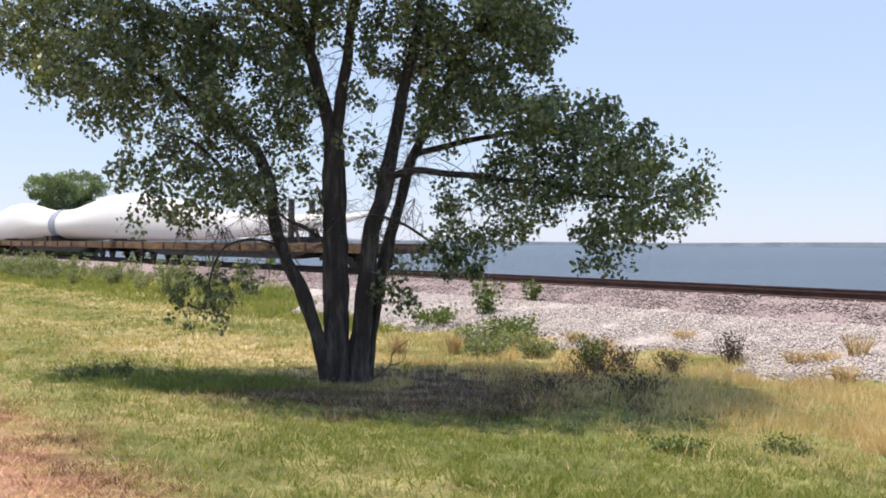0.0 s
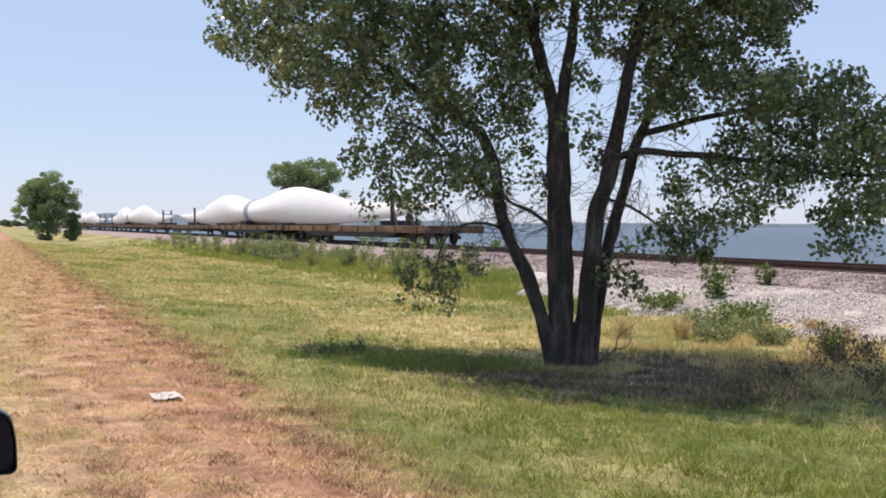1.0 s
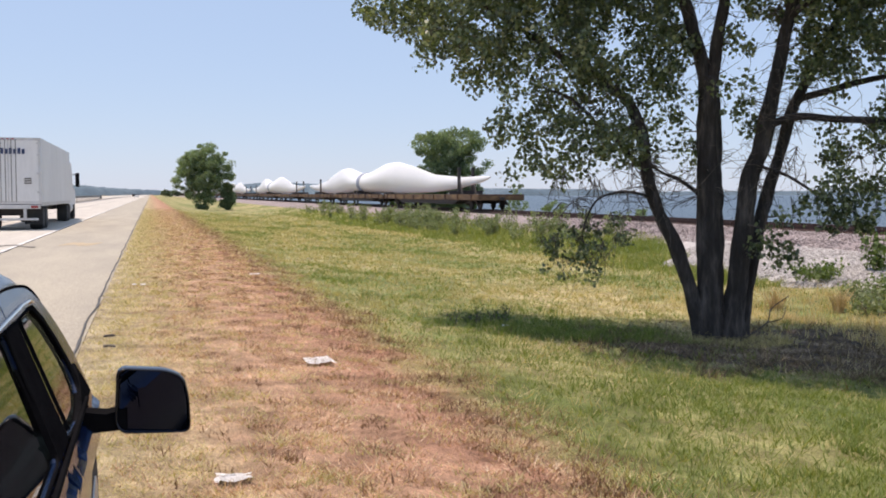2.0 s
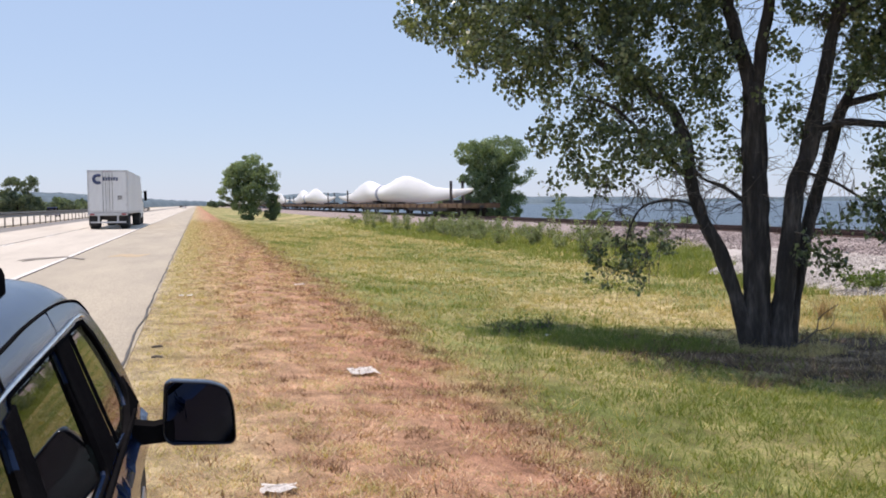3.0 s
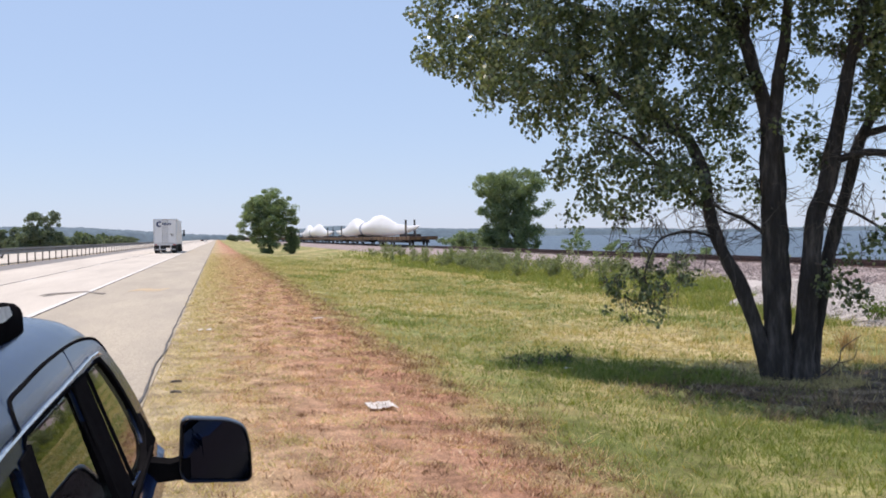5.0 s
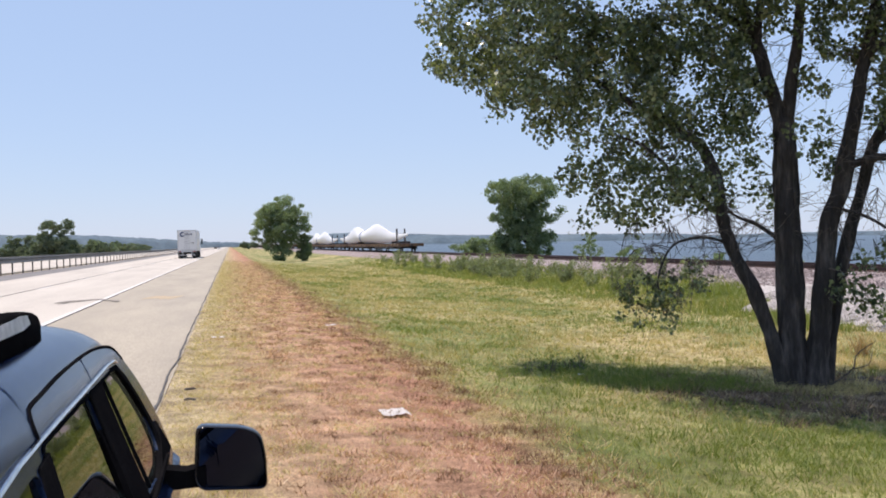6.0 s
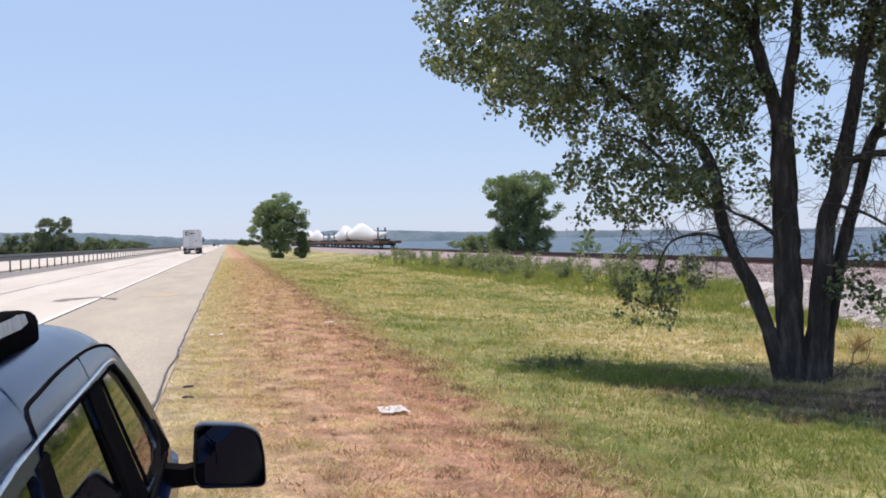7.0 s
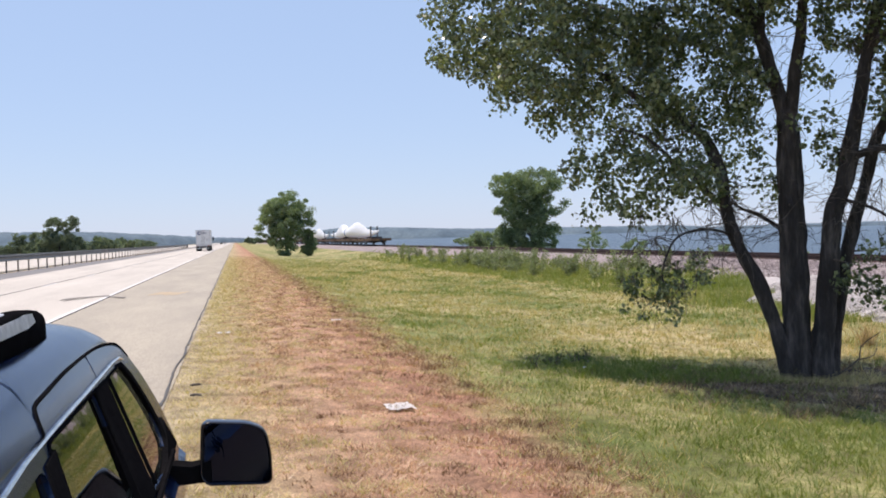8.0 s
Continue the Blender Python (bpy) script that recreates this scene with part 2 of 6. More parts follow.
PAINT = surface("dark_blue_car_paint", [(0.3, (0.005, 0.014, 0.042)), (0.7, (0.008, 0.021, 0.058))], 1.0, 0.16, metal=0.0, bump=0.0)
PAINT.node_tree.nodes["Principled BSDF"].inputs["Specular IOR Level"].default_value = 0.3
BLACK_TRIM = surface("black_plastic_trim", [(0.3, (0.006, 0.006, 0.007)), (0.7, (0.011, 0.011, 0.012))], 5.0, 0.6, bump=0.1, dist=0.001)
BLACK_TRIM.node_tree.nodes["Principled BSDF"].inputs["Specular IOR Level"].default_value = 0.0
CHROME = surface("chrome_strip", [(0.3, (0.7, 0.7, 0.7)), (0.7, (0.8, 0.8, 0.8))], 2.0, 0.2, metal=1.0, bump=0.0)
MIRROR_SHELL = surface("glossy_black_shell", [(0.3, (0.008, 0.009, 0.014)), (0.7, (0.012, 0.013, 0.02))], 5.0, 0.18, bump=0.0)
PAPER = surface("crumpled_white_paper", [(0.3, (0.80, 0.78, 0.75)), (0.7, (0.88, 0.86, 0.84))], 6.0, 0.8, bump=0.15, dist=0.003)
FAR_BLUE = surface("blue_car_body", [(0.3, (0.06, 0.09, 0.30)), (0.7, (0.075, 0.11, 0.36))], 1.0, 0.3, coat=0.6, bump=0)
INTERIOR = surface("dark_cabin_fabric", [(0.3, (0.02, 0.02, 0.02)), (0.7, (0.04, 0.038, 0.035))], 6.0, 0.9)


def glass_material(name, tint, rough=0.0):
    m, n, l, b = principled(name)
    b.inputs["Base Color"].default_value = (*tint, 1)
    b.inputs["Transmission Weight"].default_value = 1.0
    b.inputs["Roughness"].default_value = rough
    b.inputs["IOR"].default_value = 1.5
    return m


TINTED = glass_material("tinted_window", (0.10, 0.115, 0.09))


def mirror_material():
    m, n, l, b = principled("mirror_glass")
    b.inputs["Base Color"].default_value = (0.05, 0.068, 0.12, 1)
    b.inputs["Metallic"].default_value, b.inputs["Roughness"].default_value = 1.0, 0.02
    return m


MIRROR = mirror_material()


def water_material():
    m, n, l, b = principled("lake_water")
    tone = noise_tex(n, l, 0.012, 3, (0.3, 1, 1))
    l.new(ramp(n, l, tone, [(0.35, (0.042, 0.070, 0.092)), (0.65, (0.062, 0.092, 0.116))]), b.inputs["Base Color"])
    b.inputs["Roughness"].default_value = 0.32
    b.inputs["IOR"].default_value = 1.33
    bumped(n, l, b, noise_tex(n, l, 1.4, 5, (1, 0.5, 1)), 1.0, 0.35)
    return m


WATER = water_material()

# Litter browns, set darker so that the colour also deepens the tree's shade.
LITTER = surface("shade_darkened_litter", [(0.36, (0.035, 0.024, 0.017)), (0.52, (0.12, 0.078, 0.05)), (0.68, (0.38, 0.28, 0.19))], 2.2, 1.0, bump=0.8, dist=0.03, fine=30)
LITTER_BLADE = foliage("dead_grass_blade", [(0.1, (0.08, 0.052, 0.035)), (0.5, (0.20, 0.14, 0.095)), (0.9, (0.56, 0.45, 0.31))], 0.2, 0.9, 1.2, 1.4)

# ---- building helpers ----
rng = np.random.default_rng(7)


def part(name, bm, material, parent, label="", smooth=False):
    """Links a bmesh as one mesh object under a thing or a part."""
    me = bpy.data.meshes.new(name)
    bm.to_mesh(me)
    bm.free()
    me.materials.append(material)
    if smooth:
        me.shade_smooth()
    ob = new(name, me)
    ob.parent = parent
    if label:
        tagged(ob, label)
    return ob


def mesh_np(name, verts, faces, material, parent=None, smooth=False):
    """A mesh from an array of corners and an array of faces of equal size."""
    verts, faces = np.asarray(verts, np.float32), np.asarray(faces, np.int32)
    me = bpy.data.meshes.new(name)
    k = faces.shape[1]
    me.vertices.add(len(verts))
    me.vertices.foreach_set("co", verts.ravel())
    me.loops.add(faces.size)
    me.loops.foreach_set("vertex_index", faces.ravel())
    me.polygons.add(len(faces))
    me.polygons.foreach_set("loop_start", np.arange(0, faces.size, k, dtype=np.int32))
    me.polygons.foreach_set("loop_total", np.full(len(faces), k, np.int32))
    me.update(calc_edges=True)
    me.validate()
    me.materials.append(material)
    if smooth:
        me.shade_smooth()
    ob = new(name, me)
    ob.parent = parent
    return ob


def box(bm, x0, x1, y0, y1, z0, z1, bevel=0.0):
    b = bmesh.new() if bevel else bm
    r = bmesh.ops.create_cube(b, size=1.0)
    m = Matrix.Translation(((x0 + x1) / 2, (y0 + y1) / 2, (z0 + z1) / 2)) @ Matrix.Diagonal((x1 - x0, y1 - y0, z1 - z0, 1))
    bmesh.ops.transform(b, matrix=m, verts=r["verts"])
    if bevel:
        bmesh.ops.bevel(b, geom=b.edges[:] + b.verts[:], offset=bevel, segments=2, affect="EDGES", profile=0.7)
        tmp = bpy.data.meshes.new("tmp")
        b.to_mesh(tmp)
        b.free()
        bm.from_mesh(tmp)
        bpy.data.meshes.remove(tmp)
    return bm


def boxed(x0, x1, y0, y1, z0, z1, bevel=0.0):
    return box(bmesh.new(), x0, x1, y0, y1, z0, z1, bevel)


def loft(sections, closed=True, caps=True):
    """Rings of points joined one to the next."""
    bm = bmesh.new()
    rings = [[bm.verts.new(p) for p in s] for s in sections]
    n = len(rings[0])
    for a, b in zip(rings, rings[1:]):
        for i in range(n if closed else n - 1):
            j = (i + 1) % n
            bm.faces.new((a[i], a[j], b[j], b[i]))
    if caps and closed:
        bm.faces.new(rings[0][::-1])
        bm.faces.new(rings[-1])
    bmesh.ops.recalc_face_normals(bm, faces=bm.faces[:])
    return bm


def tube_rings(pts, radii, segs=8, wobble=0.0):
    pts = [Vector(p) for p in pts]
    out = []
    side = Vector((1, 0, 0))
    for i, p in enumerate(pts):
        d = (pts[min(i + 1, len(pts) - 1)] - pts[max(i - 1, 0)]).normalized()
        side = (side - d * side.dot(d)).normalized()
        up = d.cross(side)
        ring = []
        for k in range(segs):
            a = 2 * math.pi * k / segs
            r = radii[i] * (1 + wobble * noise.noise(Vector((p.x * 3 + math.cos(a) * 1.5, p.y * 3 + math.sin(a) * 1.5, p.z * 0.8))))
            ring.append(p + side * (math.cos(a) * r) + up * (math.sin(a) * r))
        out.append(ring)
    return out


def tube(pts, radii, segs=8, wobble=0.0):
    return loft(tube_rings(pts, radii, segs, wobble))


def disc_wheel(radius, width, axis_x, y, z):
    """A wheel with rounded tread, axis along x."""
    prof = [(0.0, 0.30), (0.0, 0.92), (0.12, 1.0), (0.88, 1.0), (1.0, 0.92), (1.0, 0.30)]
    secs = []
    for w, r in prof:
        secs.append([(axis_x + (w - 0.5) * width, y + math.cos(2 * math.pi * k / 20) * radius * r, z + math.sin(2 * math.pi * k / 20) * radius * r) for k in range(20)])
    return loft(secs)


def smooth_line(pts, n):
    """A gentle curve through control points."""
    pts = [Vector(p) for p in pts]
    out = []
    for k in range(n + 1):
        u = k / n * (len(pts) - 1)
        i = min(int(u), len(pts) - 2)
        f = u - i
        p0, p1, p2, p3 = pts[max(i - 1, 0)], pts[i], pts[i + 1], pts[min(i + 2, len(pts) - 1)]
        out.append(0.5 * ((2 * p1) + (p2 - p0) * f + (2 * p0 - 5 * p1 + 4 * p2 - p3) * f * f + (3 * p1 - p0 - 3 * p2 + p3) * f ** 3))
    return out


def thing(name, label, category, m=None, group="", kind=""):
    e = new(name)
    e.empty_display_size = 0.2
    if m is not None:
        e.matrix_basis = m
    return tagged(e, label, category, group, kind)


def waves(x, y, seed, size, octaves=3):
    """Smooth uneven field between about -1 and 1."""
    r = np.random.default_rng(seed)
    out = np.zeros_like(x)
    amp, tot = 1.0, 0.0
    for o in range(octaves):
        for k in range(4):
            a, ph = r.uniform(0, 2 * math.pi, 2)
            w = 2 * math.pi / size * r.uniform(0.7, 1.4)
            out += amp * np.sin((x * math.cos(a) + y * math.sin(a)) * w + ph + 1.3 * np.sin((x * math.sin(a) - y * math.cos(a)) * w * 0.6 + ph * 2))
            tot += amp * 0.7
        amp, size = amp * 0.55, size * 0.45
    return out / tot * 1.3


# ---- ground ----
TRACK_X, RAIL_Z = 21.0, 0.55
PROFILE = [(-4000, -6), (-300, -4), (-60, -1.2), (-34, -0.5), (-31, -0.12), (-17.6, -0.12), (-16, -0.14), (-14.6, -0.12), (-0.78, -0.08), (-0.7, -0.01), (1, -0.05), (2.7, -0.16), (5, -0.40),
           (8, -0.60), (11, -0.64), (14, -0.60), (15, -0.42), (17.2, -0.06), (19, 0.14), (23, 0.14), (26, -0.35), (31, -1.8), (36, -3.2), (60, -6), (4000, -9)]


def ground_z(x, y):
    x, y = np.asarray(x, float), np.asarray(y, float)
    z = np.interp(x, [p[0] for p in PROFILE], [p[1] for p in PROFILE])
    meadow = np.clip((x - 0.2) / 3, 0, 1) * np.clip((17 - x) / 3, 0, 1)
    return z + meadow * 0.05 * waves(x, y, 3, 5.0) * np.clip((60 - y) / 30, 0.0, 1)


def ground():
    xs = np.concatenate([[-4000, -1500, -600, -300, -150, -90, -60, -45], np.arange(-36, -13, 1.0), [-12, -8, -4, -1.2, -0.78, -0.7], np.arange(-0.4, 27, 0.3), np.arange(27, 40, 1.5), [45, 60, 100, 300, 1000, 4000]])
    ys = np.concatenate([[-4000, -1000, -300, -100, -50, -30], np.arange(-20, 45, 0.4), np.arange(45, 160, 2.0), np.arange(160, 400, 12), [450, 600, 900, 1500, 2500, 4500]])
    X, Y = np.meshgrid(xs, ys)
    V = np.stack([X, Y, ground_z(X, Y)], -1).reshape(-1, 3)
    nx, ny = len(xs), len(ys)
    a = (np.arange(ny - 1)[:, None] * nx + np.arange(nx - 1)[None]).ravel()
    F = np.stack([a, a + 1, a + nx + 1, a + nx], 1)
    return tagged(mesh_np("ground", V, F, GROUND, smooth=True), "dry mown roadside grass falling into a greener meadow ditch", "ground", kind="structure")


ground()


def strip(name, pts, y0, y1, material, label, category="", ny=2, kind="structure", wob=0.0, thick=0.12):
    """A long slab with the given cross-section (x, z), along y."""
    ys = np.linspace(y0, y1, ny)
    secs = []
    for i, y in enumerate(ys):
        top = [(x + wob * math.sin(y * 1.7 + x) * 0.5, y, z) for x, z in pts]
        secs.append(top + [(x, y, z - thick) for x, z in pts[::-1]])
    ob = part(name, loft(secs), material, None, label)
    return tagged(ob, label, category or name, kind=kind)


# ---- pavement ----
strip("road", [(-11.6, 0), (-3.83, 0)], -60, 2500, CONCRETE, "two sun-bleached concrete highway lanes", "road")
strip("road_shoulder", [(-3.83, -0.004), (-0.74, -0.03)], -60, 2500, SHOULDER, "grey asphalt shoulder beside the highway lanes", "shoulder")
strip("inner_shoulder", [(-14.4, -0.03), (-11.6, -0.006)], -60, 2500, DARK_ASPHALT, "dark asphalt inner shoulder along the guard rail", "shoulder")
strip("opposite_road", [(-30.5, -0.02), (-15.5, -0.0)], -60, 2500, CONCRETE, "pale concrete lanes of the opposite carriageway", "road")
strip("edge_line", [(-3.98, 0.006), (-3.86, 0.006)], -60, 2000, LINE_PAINT, "solid white edge line on the pavement", "road marking", thick=0.01)
strip("lane_joint", [(-7.80, 0.005), (-7.71, 0.005)], -60, 900, CRACK, "dark sealed joint between the concrete lanes", "joint", thick=0.01)


def pavement_edge():
    """A ragged dark line where the asphalt breaks off."""
    secs = []
    for k in range(700):
        y = -10 + k * 0.3
        x = -0.785 + 0.045 * noise.noise(Vector((0, y * 0.5, 5))) + 0.012 * noise.noise(Vector((2, y * 2.1, 5)))
        w = 0.009 + 0.022 * abs(noise.noise(Vector((7, y * 1.3, 1))))
        secs.append([(x - w, y, -0.014), (x + w, y, -0.014), (x + w, y, -0.03), (x - w, y, -0.03)])
    tagged(part("edge_crack", loft(secs), CRACK, None), "dark crumbling edge of the asphalt shoulder", "pavement edge", kind="structure")
    secs = []
    for k in range(900):
        y = -10 + k * 0.3
        x = -3.825 + 0.012 * noise.noise(Vector((3, y * 0.9, 2)))
        w = 0.006 + 0.040 * abs(noise.noise(Vector((4, y * 0.8, 8))))
        secs.append([(x - w * 0.6, y, 0.010), (x + w, y, 0.010), (x + w, y, -0.01), (x - w * 0.6, y, -0.01)])
    tagged(part("shoulder_joint", loft(secs), CRACK, None), "dark ragged joint between concrete lane and shoulder", "joint", kind="structure")


pavement_edge()



def lane_dashes():
    for k in range(24):
        y = 6 + k * 12.2
        ob = part("lane_dash", boxed(-7.68, -7.56, y, y + 3.05, 0.0, 0.008), LINE_PAINT, None)
        tagged(ob, "short white dash between the highway lanes", "road marking", "lane dashes", "structure")


lane_dashes()


def patch_marks():
    """Tar smears that cross the edge line, and a rusty stain on the shoulder."""
    for pts in ([(-5.1, 31.2), (-4.6, 32.4), (-4.1, 32.6), (-3.6, 31.8), (-3.3, 31.2)], [(-4.9, 30.6), (-4.5, 31.8), (-4.2, 32.4)]):
        line = smooth_line([(x, y, 0.012) for x, y in pts], 14)
        secs = [[p + Vector((0, -0.25, 0)), p + Vector((0, 0.25 + 0.2 * math.sin(i), 0)), p + Vector((0, 0.1, -0.01)), p + Vector((0, -0.1, -0.01))] for i, p in enumerate(line)]
        tagged(part("tar_mark", loft(secs), TAR, None), "black tar smear across the white edge line", "tar mark", kind="structure")


patch_marks()


def shoulder_stain():
    """A faint rusty spill across the shoulder."""
    line = smooth_line([(-2.75, 32.5, 0), (-2.4, 33.6, 0), (-1.9, 33.0, 0), (-1.55, 34.2, 0)], 16)
    secs = []
    for i, p in enumerate(line):
        w = 1.3 * math.sin(math.pi * (i + 0.6) / 17.2) * (0.7 + 0.5 * noise.noise(Vector((i * 0.7, 3, 1))))
        z = float(np.interp(p.x, [-3.83, -0.74], [-0.004, -0.03]))
        secs.append([(p.x, p.y - w, z + 0.004), (p.x, p.y + w, z + 0.004), (p.x, p.y + w, z - 0.01), (p.x, p.y - w, z - 0.01)])
    tagged(part("rust_stain", loft(secs), STAIN, None), "faint rusty stain on the asphalt shoulder", "stain", kind="structure")


shoulder_stain()

# ---- lake and distance ----
lake = part("lake", boxed(29, 4500, -3500, 4500, -2.9, -2.4), WATER, None)
tagged(lake, "wide calm grey-blue lake beyond the railway", "lake", kind="structure")


def hill_range(name, pts, label, depth=60, jag=1.5, seed=1):
    """A far wooded ridge: pts are (x, y, height) of its crest."""
    line = smooth_line(pts, 160)
    secs = []
    for i, p in enumerate(line):
        h = p.z + jag * (noise.noise(Vector((i * 0.35, seed, 0))) + 0.6 * noise.noise(Vector((i * 1.1, seed, 3))))
        d = Vector((p.x, p.y, 0)).normalized()
        base = Vector((p.x, p.y, -9))
        secs.append([base - d * depth, Vector((p.x, p.y, h * 0.55)) - d * depth * 0.5, Vector((p.x, p.y, max(h, 0.2))), Vector((p.x, p.y, h * 0.6)) + d * depth, base + d * depth * 2])
    ob = part(name, loft(secs, closed=False), HAZE_BLUE_HILL, None, smooth=True)
    return tagged(ob, label, "hill", kind="structure")


def polar(az, r, h):
    return (math.sin(radians(az)) * r, math.cos(radians(az)) * r, h)


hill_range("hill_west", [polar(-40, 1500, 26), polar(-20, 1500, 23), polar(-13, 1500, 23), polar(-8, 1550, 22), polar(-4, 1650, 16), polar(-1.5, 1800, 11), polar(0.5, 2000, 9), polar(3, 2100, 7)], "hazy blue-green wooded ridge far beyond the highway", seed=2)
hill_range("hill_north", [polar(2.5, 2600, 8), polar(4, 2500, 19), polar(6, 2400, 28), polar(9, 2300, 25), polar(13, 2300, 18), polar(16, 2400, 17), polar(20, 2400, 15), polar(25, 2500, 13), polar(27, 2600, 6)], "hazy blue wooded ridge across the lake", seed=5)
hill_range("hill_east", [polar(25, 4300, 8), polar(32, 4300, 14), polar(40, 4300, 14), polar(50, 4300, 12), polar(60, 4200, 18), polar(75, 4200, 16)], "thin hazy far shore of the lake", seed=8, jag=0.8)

# ---- railway ----


def slope_mesh(name, pts, y0, y1, material, label, taper=None, dy=0.35, rough=0.05, seed=11):
    """An uneven bank with the cross-section (x, z)."""
    ys = np.concatenate([np.arange(y0, 60, dy), np.arange(60, y1 + 1, 6.0)]) if y1 > 60 else np.arange(y0, y1, dy)
    xs = np.concatenate([np.linspace(a[0], b[0], max(2, int((b[0] - a[0]) / 0.22)), endpoint=False) for a, b in zip(pts, pts[1:])] + [[pts[-1][0]]])
    X, Y = np.meshgrid(xs, ys)
    Z = np.interp(X, [p[0] for p in pts], [p[1] for p in pts])
    Z = Z + rough * waves(X, Y, seed, 2.6) + rng.normal(0, rough * 0.12, X.shape)
    if taper:
        Z = Z - taper(X, Y)
    nx, ny = len(xs), len(ys)
    a = (np.arange(ny - 1)[:, None] * nx + np.arange(nx - 1)[None]).ravel()
    ob = mesh_np(name, np.stack([X, Y, Z], -1).reshape(-1, 3), np.stack([a, a + 1, a + nx + 1, a + nx], 1), material)
    return tagged(ob, label, name.replace("_", " "), kind="structure")


def toe(X, Y):
    """Where the gravel runs out under the grass."""
    w = waves(X, Y, 21, 4.0)
    return 0.45 * np.clip((Y - 23.5 - (X - 14) * 2.2 + 2.0 * w) / 3.0, 0, 1) + 0.25 * np.clip((14.6 + 0.6 * w - X) / 0.8, 0, 1)


slope_mesh("gravel_slope", [(13.6, -0.62), (14.4, -0.47), (17.4, 0.06), (17.8, 0.10)], -45, 40, WHITE_GRAVEL, "pale limestone gravel slope below the railway", toe, rough=0.025)
slope_mesh("track_bed", [(16.6, -0.14), (17.0, -0.02), (19.2, 0.35), (22.8, 0.35), (25.6, -0.30), (28.5, -1.2)], -60, 1400, BALLAST, "grey-pink ballast bed of the railway", None, rough=0.03, seed=13)


def stones(name, n, x0, x1, y0, y1, zf, smin, smax, material, label, keep=None):
    x, y = rng.uniform(x0, x1, n), rng.uniform(y0, y1, n)
    if keep is not None:
        k = keep(x, y)
        x, y = x[k], y[k]
    n = len(x)
    s = rng.uniform(smin, smax, n)[:, None] * np.array([1, 1, 0.75])
    base = np.array([[1, 0, 0], [-1, 0, 0], [0, 1, 0], [0, -1, 0], [0, 0, 1], [0, 0, -1]], float)
    a = rng.uniform(0, 6.28, n)
    R = np.stack([np.stack([np.cos(a), -np.sin(a), 0 * a], -1), np.stack([np.sin(a), np.cos(a), 0 * a], -1), np.stack([0 * a, 0 * a, 1 + 0 * a], -1)], 1)
    V = (base[None] + rng.normal(0, 0.22, (n, 6, 3))) * s[:, None, :]
    V = np.einsum("nij,nkj->nki", R, V) + np.stack([x, y, zf(x, y)], -1)[:, None]
    F = np.array([[0, 2, 4], [2, 1, 4], [1, 3, 4], [3, 0, 4], [2, 0, 5], [1, 2, 5], [3, 1, 5], [0, 3, 5]])
    F = (np.arange(n)[:, None, None] * 6 + F[None]).reshape(-1, 3)
    return tagged(mesh_np(name, V.reshape(-1, 3), F, material), label, "gravel", kind="stuff")


def island_stone(name, stops):
    m, n, l, b = principled(name)
    g = n.new("ShaderNodeNewGeometry")
    l.new(ramp(n, l, g.outputs["Random Per Island"], stops), b.inputs["Base Color"])
    b.inputs["Roughness"].default_value = 0.95
    return m


PALE_STONE = island_stone("pale_stone", [(0.0, (0.24, 0.222, 0.205)), (0.3, (0.37, 0.345, 0.325)), (0.7, (0.46, 0.432, 0.41)), (1.0, (0.58, 0.55, 0.52))])
PINK_STONE = island_stone("pink_grey_stone", [(0.0, (0.13, 0.105, 0.105)), (0.4, (0.26, 0.215, 0.21)), (0.8, (0.36, 0.30, 0.29)), (1.0, (0.50, 0.45, 0.43))])
stones("loose_gravel", 62000, 14.0, 17.6, 3, 28, lambda x, y: np.interp(x, [13.6, 14.4, 17.4], [-0.62, -0.47, 0.06]) + 0.01 - toe(x, y), 0.012, 0.036, PALE_STONE, "loose pale limestone pieces on the bank")
stones("loose_ballast", 24000, 17.0, 20.2, 3, 45, lambda x, y: np.interp(x, [17.0, 19.2], [-0.02, 0.35]) + 0.01, 0.018, 0.045, PINK_STONE, "loose grey-pink ballast stones beside the rails")


def rail_profile(x):
    return [(x - 0.07, 0), (x + 0.07, 0), (x + 0.07, 0.02), (x + 0.015, 0.04), (x + 0.015, 0.12), (x + 0.036, 0.135), (x + 0.036, 0.17), (x - 0.036, 0.17), (x - 0.036, 0.135), (x - 0.015, 0.12), (x - 0.015, 0.04), (x - 0.07, 0.02)]


for side in (-0.755, 0.755):
    secs = [[(x, y, RAIL_Z - 0.17 + z) for x, z in rail_profile(TRACK_X + side)] for y in (-60, 1400)]
    tagged(part("rail", loft(secs), RAIL_STEEL, None), "rust-brown steel rail of the single railway track", "rail", "pair of rails", "structure")


def ties():
    me = None
    for k in range(150):
        y = -6 + k * 0.54
        if me is None:
            ob = part("railway_tie", boxed(-1.3, 1.3, -0.11, 0.11, -0.17, 0.0, 0.012), TIE_WOOD, None)
            me = ob.data
        else:
            ob = new("railway_tie", me)
        ob.location = (TRACK_X, y, RAIL_Z - 0.172)
        tagged(ob, "dark creosoted timber tie bedded in ballast", "railway tie", "ties under the rails", "structure")


ties()

# ---- trees ----


